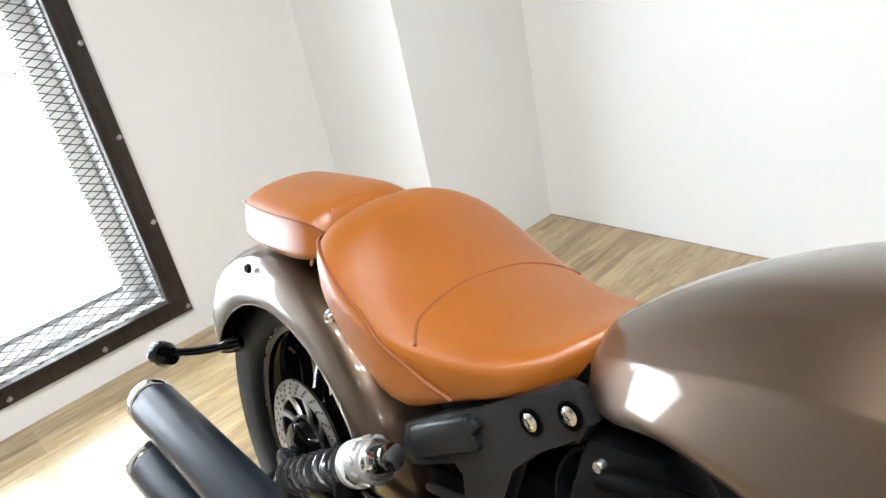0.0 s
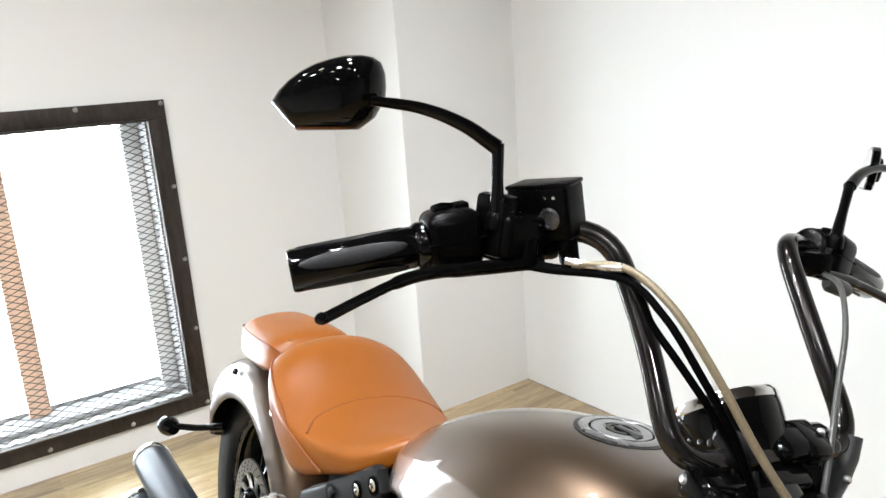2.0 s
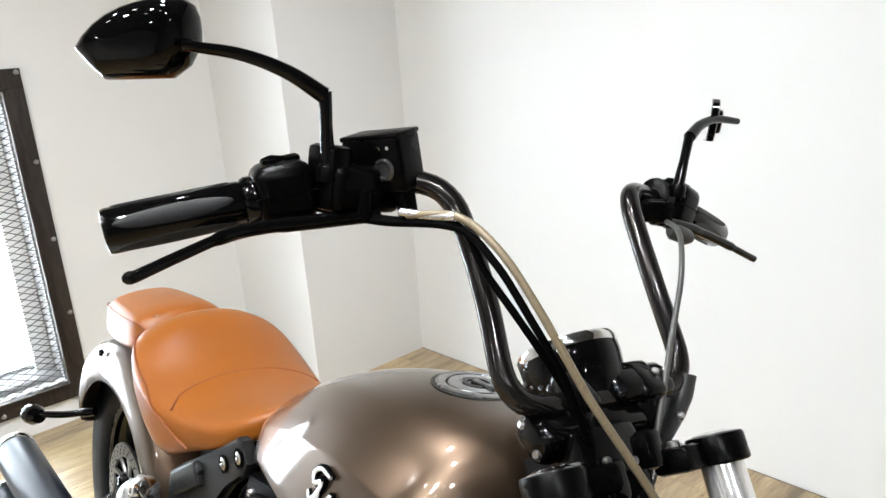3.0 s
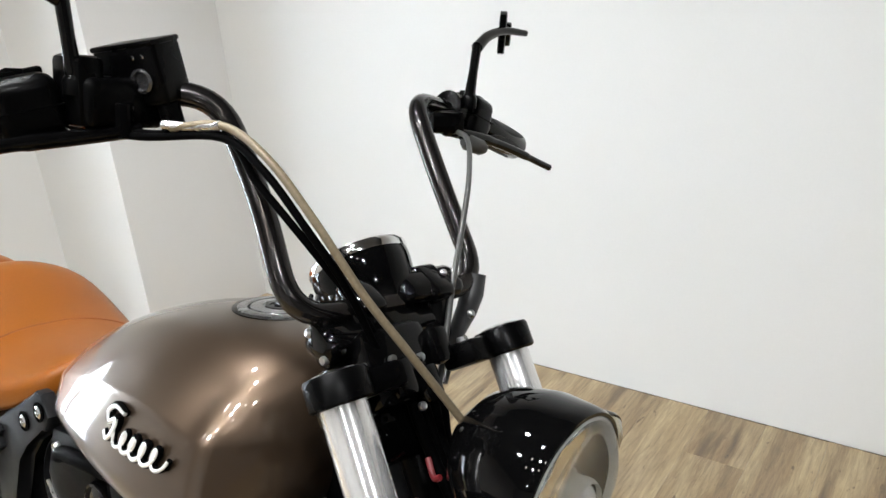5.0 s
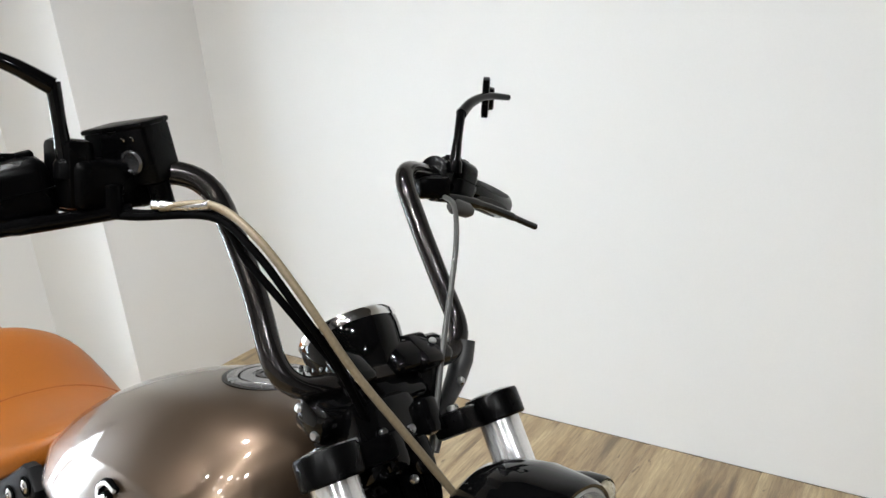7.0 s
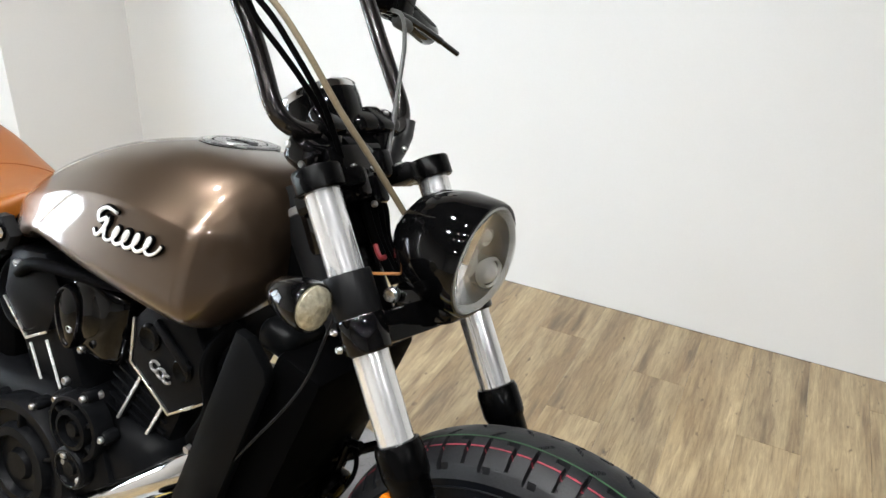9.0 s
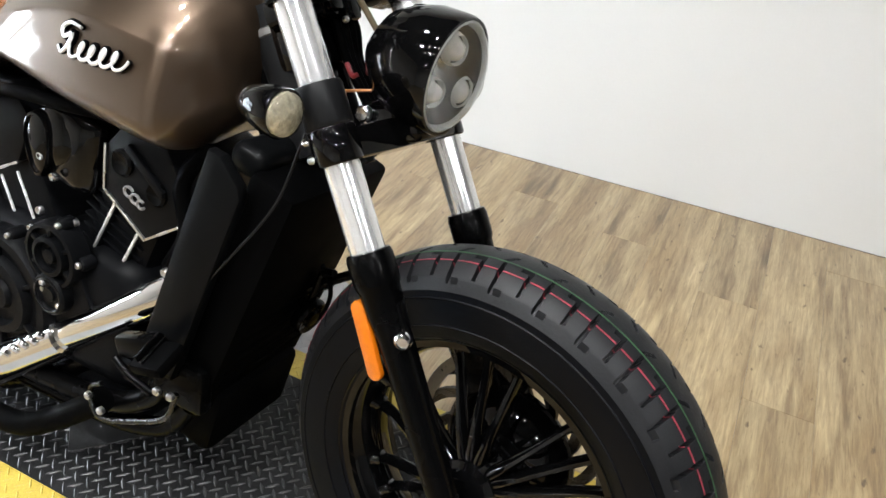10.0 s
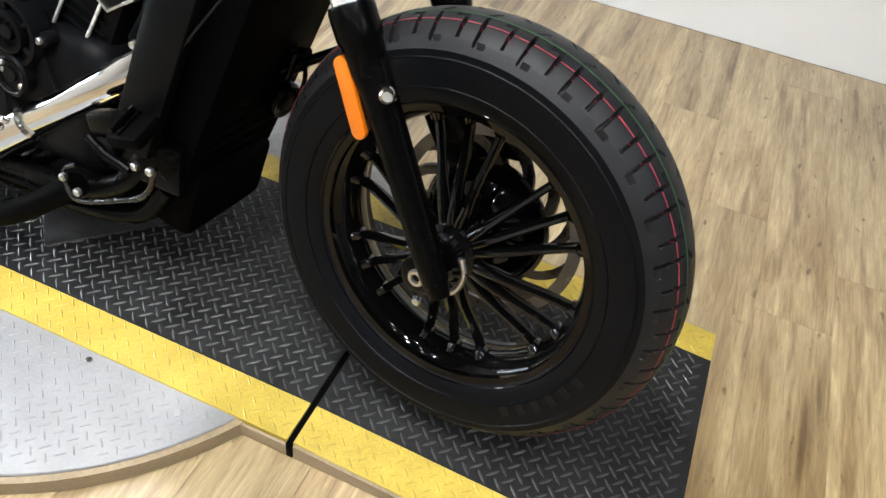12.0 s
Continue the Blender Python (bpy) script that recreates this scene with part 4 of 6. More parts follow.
# -- side frame casting --
fm = axes((0, -0.098, 0), (1, 0, 0), (0, 0, 1))
CAST = [(0.395, 0.470), (0.405, 0.512), (0.470, 0.553), (0.560, 0.606), (0.655, 0.668), (0.672, 0.668), (0.692, 0.640), (0.680, 0.615), (0.620, 0.580), (0.590, 0.545), (0.575, 0.480), (0.560, 0.40), (0.520, 0.40), (0.520, 0.50), (0.500, 0.510), (0.420, 0.455)]
for s in (-1, 1):
    fp = body("frame_casting", plate(CAST, 0.022, Matrix.Diagonal((1, s * -1, 1, 1)) @ fm, 0.005, 2), FRAME_BLACK, "cast satin black seat frame plate", angle=30)
    for x, z in ((0.622, 0.614), (0.671, 0.643)):
        body("recess", lathe([(0.0140, 0.0), (0.0148, 0.0018), (0.0130, 0.0022), (0.0122, -0.004), (0.001, -0.005)], (x, s * 0.121, z), (0, s, 0), 24), MATT_BLACK, "", fp)
        body("bolt", lathe([(0.0095, 0), (0.0095, 0.002), (0.006, 0.0035), (0.0055, 0.001), (0.001, 0.001)], (x, s * 0.1215, z), (0, s, 0), 16), CHROME, "bright socket bolt", fp)
    body("rib", box((0.530, s * 0.124, 0.560), (0.014, 0.010, 0.050), 0.003, pose(0, 0, 0, 0, 38, 0)), FRAME_BLACK, "", fp)
    body("shock_boss", box((0.490, s * 0.113, 0.535), (0.118, 0.036, 0.042), 0.006, pose(0, 0, 0, 0, -31, 0), 3), FRAME_BLACK, "", fp)
    for k in range(3):
        body("cover_rib", box((0.470 + 0.006 * k, s * 0.108, 0.440 - 0.030 * k), (0.075, 0.012, 0.012), 0.004, pose(0, 0, 0, 0, -12, 0), 2), FRAME_BLACK, "", fp)
    body("cover_panel", box((0.485, s * 0.100, 0.415), (0.105, 0.012, 0.11), 0.006, pose(0, 0, 0, 0, -10, 0), 2), MATT_BLACK, "", fp)
body("seat_gap_cover", box((0.54, 0, 0.588), (0.28, 0.15, 0.05), 0.015, pose(0, 0, 0, 0, -29, 0)), MATT_BLACK, "")
body("side_cover", box((0.56, 0, 0.44), (0.20, 0.19, 0.18), 0.02), MATT_BLACK, "matt black side cover")

# -- engine --
engine = body("engine", box((0.80, 0, 0.30), (0.46, 0.26, 0.24), 0.05, seg=3), CRINKLE, "black V-twin engine with machined silver edges")
for cx, cz, tilt, hz in ((0.965, 0.45, 22, 0.34), (0.745, 0.45, -24, 0.30)):
    body("cylinder", box((cx, 0, cz), (0.125, 0.185, hz), 0.016, pose(0, 0, 0, 0, tilt, 0)), CRINKLE, "black crinkle-finish cylinder", engine)
# front head cover with its chamfered silver outline


def side_plate(name, pts, depth, y, mat, parent, label="", bevel=0.003):
    m = axes((0, y + depth, 0), (1, 0, 0), (0, 0, 1))
    return body(name, plate(pts, depth, m, bevel, 2), mat, label, parent, 30)


def edge_line(pts, y, w=0.0022):
    bm = bmesh.new()
    for (x0, z0), (x1, z1) in zip(pts, pts[1:]):
        d = Vector((x1 - x0, 0, z1 - z0))
        add_box(bm, ((x0 + x1) / 2, y, (z0 + z1) / 2), (d.length + w, 0.004, w * 2), 0.0006, Matrix.Rotation(-math.atan2(d.z, d.x), 4, "Y"), 1)
    return bm


head = side_plate("head_cover", [(0.956, 0.590), (0.953, 0.522), (1.030, 0.467), (1.094, 0.508), (1.10, 0.56), (1.065, 0.625), (1.0, 0.640)], 0.05, -0.110, CRINKLE, None, "cast head cover with machined edge", 0.006)
body("machined_edge", edge_line([(0.957, 0.590), (0.953, 0.522), (1.031, 0.467), (1.094, 0.508)], -0.1105), ALU, "machined silver edge", head)
for x, z, r in ((0.990, 0.572, 0.020), (1.055, 0.545, 0.018)):
    if r < 0.019:
        body("cover_ridge", box((1.035, -0.113, 0.574), (0.085, 0.010, 0.014), 0.004, pose(0, 0, 0, 0, 38, 0)), CRINKLE, "", head)
    body("boss", lathe([(r, 0), (r, 0.008), (r * 0.8, 0.011), (r * 0.4, 0.009), (0.001, 0.009)], (x, -0.106, z), (0, -1, 0), 24), SATIN_BLACK, "", head)
em = bmesh.new()
for a0, cx, cz, r in ((0.4, 1.004, 0.533, 0.0075), (0.0, 1.016, 0.526, 0.0070), (0.8, 1.027, 0.521, 0.0060)):
    add_tube(em, [(cx + r * math.cos(a) * 1.15, -0.1135, cz + r * math.sin(a)) for a in [a0 + 0.5 * k for k in range(11)]], 0.0022, 8)
body("head_emblem", em, SILVER, "small silver cast emblem", head)
for a, b in (((0.968, 0.505), (0.921, 0.416)), ((1.014, 0.474), (0.970, 0.390))):
    body("fin_edge", edge_line([a, b], -0.103), EMBLEM, "machined fin edge", engine)
    body("fin", box(((a[0] + b[0]) / 2, -0.075, (a[1] + b[1]) / 2), (0.006, 0.05, 0.10), 0.001, Matrix.Rotation(radians(27), 4, "Y")), CRINKLE, "", engine)
for k in range(7):
    t = k / 6
    body("fin", box((0.915 + 0.02 * t + 0.03, -0.07, 0.405 + 0.018 * k), (0.12, 0.055, 0.004), 0.0012, pose(0, 0, 0, 0, 22, 0)), CRINKLE, "", engine)
rear_head = side_plate("head_cover", [(0.660, 0.545), (0.676, 0.522), (0.718, 0.479), (0.768, 0.507), (0.80, 0.58), (0.76, 0.63), (0.68, 0.62)], 0.05, -0.110, CRINKLE, None, "cast head cover with machined edge", 0.006)
body("machined_edge", edge_line([(0.664, 0.534), (0.718, 0.480), (0.768, 0.506)], -0.1115), ALU, "machined silver edge", rear_head)
for a, b in (((0.755, 0.485), (0.792, 0.405)), ((0.716, 0.468), (0.750, 0.395))):
    body("fin_edge", edge_line([a, b], -0.103, 0.0014), EMBLEM, "machined fin edge", engine)
IC = Vector((0.702, -0.086, 0.547))
airbox = body("intake_cover", lathe([(0.062, -0.02), (0.064, 0.012), (0.062, 0.020), (0.058, 0.021), (0.055, 0.014), (0.054, 0.004), (0.001, 0.002)], IC, (0, -1, 0.1), 44), CRINKLE, "round webbed black intake cover")
body("cover_hub", lathe([(0.020, 0.0), (0.019, 0.014), (0.016, 0.017), (0.001, 0.018)], IC, (0, -1, 0.1), 28), CRINKLE, "", airbox)
for k in range(5):
    a = 2 * math.pi * k / 5 + 0.3
    b = a + math.pi / 5
    body("web", box(IC + Vector((0.037 * math.cos(b), -0.007, 0.037 * math.sin(b))), (0.038, 0.018, 0.009), 0.003, Matrix.Rotation(-b, 4, "Y")), CRINKLE, "", airbox)
    body("pocket", lathe([(0.0145, 0.0), (0.0140, 0.010), (0.0110, 0.011), (0.0100, 0.003), (0.001, 0.003)], IC + Vector((0.037 * math.cos(a), 0, 0.037 * math.sin(a))), (0, -1, 0.1), 18), MATT_BLACK, "", airbox)
body("horn_cover", lathe([(0.034, 0), (0.044, 0.004), (0.042, 0.010), (0.030, 0.015), (0.012, 0.017), (0.001, 0.017)], (0.862, -0.112, 0.575), (0, -1, 0.05), 36), GLOSS_BLACK, "gloss black oval intake cap", engine)
body("intake_body", box((0.885, -0.085, 0.562), (0.105, 0.075, 0.135), 0.030, pose(0, 0, 0, 0, 12, 0), 4), GLOSS_BLACK, "gloss black intake body", engine)
pod = bmesh.new()
POD = [(0.032 * math.sin(a) * (1 - 0.25 * (1 - math.cos(a)) / 2 * 1.6), 0.051 * math.cos(a)) for a in [2 * math.pi * k / 28 for k in range(28)]]
add_rings(pod, [[(0.843 + u * k, -0.118 - h, 0.560 + v * k) for u, v in POD] for k, h in ((0.96, -0.02), (1.0, 0.004), (1.0, 0.012), (0.93, 0.017), (0.86, 0.0175), (0.83, 0.014), (0.45, 0.0175), (0.1, 0.018))])
body("intake_pod", pod, GLOSS_BLACK, "gloss black teardrop intake pod", engine)
# round cases on the lower flank
for x, z, r, d, nb in ((0.762, 0.290, 0.112, 0.040, 7), (0.884, 0.401, 0.054, 0.036, 5)):
    case = body("engine_case", lathe([(r, 0), (r, d * 0.6), (r * 0.95, d * 0.85), (r * 0.84, d * 0.88), (r * 0.80, d * 0.62), (r * 0.62, d * 0.60), (r * 0.58, d * 0.95), (r * 0.46, d * 1.0), (r * 0.42, d * 0.7), (r * 0.24, d * 0.7), (r * 0.2, d * 0.9), (0.001, d * 0.92)], (x, -0.122, z), (0, -1, 0), 52), CRINKLE, "round black crankcase cover", angle=30)
    for k in range(nb):
        a = 2 * math.pi * k / nb + x * 10
        lug = (x + r * 1.01 * math.cos(a), -0.122, z + r * 1.01 * math.sin(a))
        body("bolt_lug", lathe([(0.011, 0), (0.011, d * 0.5), (0.009, d * 0.62), (0.001, d * 0.62)], lug, (0, -1, 0), 14), CRINKLE, "", case)
        body("case_bolt", lathe([(0.0055, 0), (0.0055, 0.004), (0.004, 0.006), (0.001, 0.0055)], (lug[0], -0.122 - d * 0.62, lug[2]), (0, -1, 0), 10), STEEL, "bright case bolt", case)
    for k in range(6):
        a = 2 * math.pi * k / 6 + 0.5
        body("case_rib", box((x + r * 0.71 * math.cos(a), -0.122 - d * 0.7, z + r * 0.71 * math.sin(a)), (r * 0.24, d * 0.3, 0.007), 0.002, Matrix.Rotation(-a, 4, "Y")), CRINKLE, "", case)
body("inspection_cap", lathe([(0.034, 0), (0.034, 0.016), (0.031, 0.020), (0.026, 0.019), (0.024, 0.014), (0.012, 0.014), (0.011, 0.018), (0.001, 0.018)], (0.882, -0.138, 0.336), (0, -1, 0), 32), CRINKLE, "round inspection cap with a worn rim", engine, 30)
body("cap_rim", lathe([(0.0275, 0.019), (0.0285, 0.0203), (0.0272, 0.0210), (0.0262, 0.0200)], (0.882, -0.138, 0.336), (0, -1, 0), 32, True), DARK_STEEL, "bare metal rim", engine)
body("case_web", plate([(0.80, 0.39), (0.85, 0.43), (0.93, 0.38), (0.95, 0.33), (0.90, 0.28), (0.84, 0.27), (0.82, 0.33)], 0.02, axes((0, -0.118, 0), (1, 0, 0), (0, 0, 1)), 0.006, 2), CRINKLE, "", engine, 30)
for x, z in ((0.868, 0.352), (0.902, 0.323)):
    body("case_bolt", lathe([(0.0055, 0), (0.0055, 0.005), (0.004, 0.007), (0.001, 0.0065)], (x, -0.150, z), (0, -1, 0), 10), STEEL, "bright case bolt", engine)
for x, y, z in ((0.85, -0.128, 0.545), (0.875, -0.128, 0.52), (0.905, -0.12, 0.455), (0.83, -0.12, 0.45), (1.085, -0.12, 0.44), (0.70, -0.11, 0.60), (0.885, -0.10, 0.625), (0.905, -0.10, 0.618)):
    body("engine_bolt", lathe([(0.0065, 0), (0.0065, 0.006), (0.005, 0.008), (0.001, 0.007)], (x, y, z), (0, -1, 0), 12), STEEL, "bright bolt head", engine)
body("hose", tube(smooth_path([(0.70, -0.11, 0.585), (0.78, -0.135, 0.625), (0.90, -0.125, 0.632), (1.0, -0.10, 0.632), (1.08, -0.08, 0.62)]), 0.010, 10), MATT_BLACK, "black hose under the tank", engine)
for k, r in enumerate((0.0125, 0.007)):
    body("hose", tube(smooth_path([(1.06, -0.09 + 0.02 * k, 0.43), (1.10, -0.10, 0.50), (1.09, -0.10, 0.57), (1.12, -0.08, 0.63)]), r, 10), MATT_BLACK, "", engine)

# -- exhaust header with its chrome shield --
ha, hb = Vector((1.125, -0.098, 0.434)), Vector((0.690, -0.150, 0.106))
hd = (hb - ha).normalized()
header = body("exhaust_header", tube([ha - hd * 0.06, ha, hb, hb + hd * 0.05], 0.021, 20), STEEL, "exhaust header pipe")
def shield(a, b, r, n=20):
    d = (b - a).normalized()
    u = Vector((0, -1, 0))
    u = (u - d * u.dot(d)).normalized()
    w = d.cross(u)
    bm = bmesh.new()
    L = (b - a).length
    loops = []
    for t, k in ((0, 0.86), (0.02, 1.0), (0.5, 1.02), (0.96, 1.06), (1, 0.9)):
        o = a + d * L * t
        arc = [math.radians(-118 + 236 * i / n) for i in range(n + 1)]
        loops.append([o + r * k * (math.cos(q) * u + math.sin(q) * w) for q in arc] + [o + (r * k - 0.002) * (math.cos(q) * u + math.sin(q) * w) for q in reversed(arc)])
    return add_rings(bm, loops)


body("heat_shield", shield(ha, ha.lerp(hb, 0.56), 0.0275), CHROME, "chrome heat shield", header)
body("heat_shield", shield(ha.lerp(hb, 0.54), hb, 0.034), CHROME, "chrome heat shield with vent louvres", header)
for i in range(4):
    for j in range(2):
        o = ha.lerp(hb, 0.60 + 0.045 * i)
        body("louvre", lathe([(0.0068, 0), (0.0062, 0.004), (0.0025, 0.006)], o + Vector((0.010 * j - 0.01, -0.0335 + 0.004 * j, 0.006 + 0.014 * j)), (0.2, -1, 0.5), 12), CHROME, "", header)
second = body("exhaust_header", tube(smooth_path([(1.05, -0.075, 0.36), (0.98, -0.085, 0.27), (0.85, -0.10, 0.16), (0.70, -0.11, 0.075)]), 0.020, 18), SATIN_BLACK, "lower exhaust pipe")
body("lower_pipe", tube(smooth_path([(1.00, -0.160, 0.200), (0.90, -0.168, 0.120), (0.80, -0.172, 0.066), (0.62, -0.172, 0.060)]), 0.020, 16), MATT_BLACK, "", second)
body("sump", box((0.86, 0.0, 0.165), (0.34, 0.22, 0.07), 0.02), CRINKLE, "", engine)

# -- radiator and frame downtubes --
rad = body("radiator", box((1.185, 0.0, 0.43), (0.075, 0.235, 0.40), 0.012, pose(0, 0, 0, 0, 19, 0)), MATT_BLACK, "black radiator shroud between the frame downtubes")
for s in (-1, 1):
    dm = Matrix.Diagonal((1, s * -1, 1, 1)) @ axes((0, -0.128, 0), (1, 0, 0), (0, 0, 1))
    body("downtube_panel", plate([(1.172, 0.652), (1.192, 0.648), (1.222, 0.616), (1.226, 0.600), (1.130, 0.310), (1.122, 0.285), (1.062, 0.285), (1.060, 0.31)], 0.020, dm, 0.005, 2), TUBE_BLACK, "flat satin black frame downtube", rad, 30)
for k in range(14):
    body("radiator_fin", box((1.185 + 0.0395 * math.cos(radians(19)) + 0.024 * (k - 6.5) * math.sin(radians(19)), 0, 0.43 + 0.024 * (k - 6.5)), (0.003, 0.20, 0.004)), MATT_BLACK, "", rad)
body("shroud_cap", box((1.195, -0.055, 0.632), (0.06, 0.10, 0.045), 0.018, pose(0, 0, 0, 0, 12, 0), 3), TUBE_BLACK, "satin black cap over the radiator", rad)
# Added black block in place of the deep shade under the radiator.
body("shade_block", box((1.122, 0.0, 0.198), (0.09, 0.20, 0.125), 0.02, pose(0, 0, 0, 0, 12, 0)), MATT_BLACK, "added black block standing in for shade below the radiator", rad)
for s in (-1, 1):
    body("frame_cradle", tube(smooth_path([(1.12, s * 0.10, 0.215), (1.06, s * 0.105, 0.145), (0.90, s * 0.11, 0.115), (0.55, s * 0.11, 0.110), (0.47, s * 0.105, 0.20)]), 0.017, 12), SATIN_BLACK, "black frame cradle tube")
body("primary_cover", box((0.80, 0.16, 0.30), (0.46, 0.10, 0.26), 0.05, seg=3), CRINKLE, "black drive-side engine cover", engine)
body("gearbox", box((0.55, 0.0, 0.26), (0.16, 0.22, 0.24), 0.03), CRINKLE, "", engine)
neck = body("neck", tube([(1.132, 0, 0.808), (1.190, 0, 0.716), (1.240, 0, 0.640)], 0.036, 24), FRAME_BLACK, "satin dark grey steering neck")
body("neck_band", lathe([(0.0355, 0), (0.0385, 0.002), (0.0385, 0.010), (0.0355, 0.012)], (1.147, 0, 0.785), (0.53, 0, -0.85), 28), SILVER, "pale band round the neck", neck)
body("neck_web", box((1.150, 0, 0.700), (0.060, 0.060, 0.130), 0.012, pose(0, 0, 0, 0, -32, 0)), MATT_BLACK, "", neck)
body("brake_line", tube(smooth_path([(1.292, -0.118, 0.70), (1.262, -0.125, 0.60), (1.20, -0.14, 0.50), (1.13, -0.145, 0.40)]), 0.0019, 8), FRAME_BLACK, "thin black brake line")
# parts hanging in front of the shade block
horn2 = body("horn", lathe([(0.012, -0.022), (0.030, -0.014), (0.032, 0.0), (0.029, 0.006), (0.018, 0.003), (0.014, 0.008), (0.001, 0.009)], (1.222, 0.045, 0.352), (1, -0.1, -0.3), 24), SATIN_BLACK, "black horn ahead of the radiator")
body("horn_arm", tube(smooth_path([(1.205, 0.050, 0.395), (1.245, 0.062, 0.420), (1.300, 0.075, 0.455)]), [0.012] * 8 + [0.008] * 9, 10), SATIN_BLACK, "", horn2)
body("horn_bracket", tube(smooth_path([(1.212, 0.045, 0.362), (1.226, 0.045, 0.40), (1.236, 0.045, 0.435), (1.262, 0.035, 0.448)]), 0.006, 8), SATIN_BLACK, "", horn2)
body("hose", tube(smooth_path([(1.222, 0.05, 0.455), (1.248, 0.052, 0.41), (1.236, 0.06, 0.36), (1.20, 0.07, 0.31)]), 0.0038, 8), MATT_BLACK, "", horn2)

# -- forward foot control --
peg = body("brake_pedal", tube(smooth_path([(1.165, -0.178, 0.300), (1.150, -0.182, 0.255), (1.10, -0.185, 0.225), (1.03, -0.185, 0.195), (1.005, -0.182, 0.205), (1.0, -0.18, 0.235), (1.02, -0.178, 0.25)]), 0.0042, 10), DARK_STEEL, "bent dark steel rear brake pedal")
body("pedal_pad", box((1.142, -0.190, 0.355), (0.055, 0.055, 0.020), 0.006, pose(0, 0, 0, 20, -16, 0)), MATT_BLACK, "ribbed rubber foot peg", peg)
for k in range(4):
    body("pad_rib", box((1.124 + 0.011 * k, -0.190, 0.366 - 0.003 * k), (0.005, 0.05, 0.009), 0.001, pose(0, 0, 0, 20, -16, 0)), SATIN_BLACK, "", peg)
body("pedal_pivot", lathe([(0.020, 0), (0.020, 0.02), (0.014, 0.024), (0.013, 0.018), (0.001, 0.018)], (1.065, -0.150, 0.290), (0, -1, 0), 20), CRINKLE, "", peg)
body("pedal_link", tube([(1.045, -0.175, 0.305), (1.075, -0.178, 0.290), (1.12, -0.178, 0.280)], 0.006, 10), SATIN_BLACK, "", peg)
body("master_cylinder_rear", box((1.08, -0.16, 0.335), (0.08, 0.03, 0.035), 0.008, pose(0, 0, 0, 0, -20, 0)), SATIN_BLACK, "", peg)
for x, z in ((1.005, 0.228), (1.03, 0.212), (1.14, 0.300), (1.165, 0.302)):
    body("pedal_bolt", lathe([(0.0062, 0), (0.0062, 0.006), (0.004, 0.008), (0.001, 0.0075)], (x, -0.186, z), (0, -1, 0), 12), STEEL, "bright bolt", peg)
body("control_bracket", box((1.09, -0.12, 0.27), (0.16, 0.03, 0.08), 0.012), SATIN_BLACK, "black foot control bracket")
body("lower_frame_rail", tube(smooth_path([(1.11, -0.12, 0.30), (1.06, -0.125, 0.215), (0.95, -0.13, 0.165), (0.70, -0.13, 0.145)]), 0.018, 14), SATIN_BLACK, "black lower frame rail")
body("side_stand", tube([(0.88, 0.13, 0.14), (0.80, 0.20, 0.06), (0.76, 0.235, 0.048)], 0.011, 12), SATIN_BLACK, "black folding side stand")

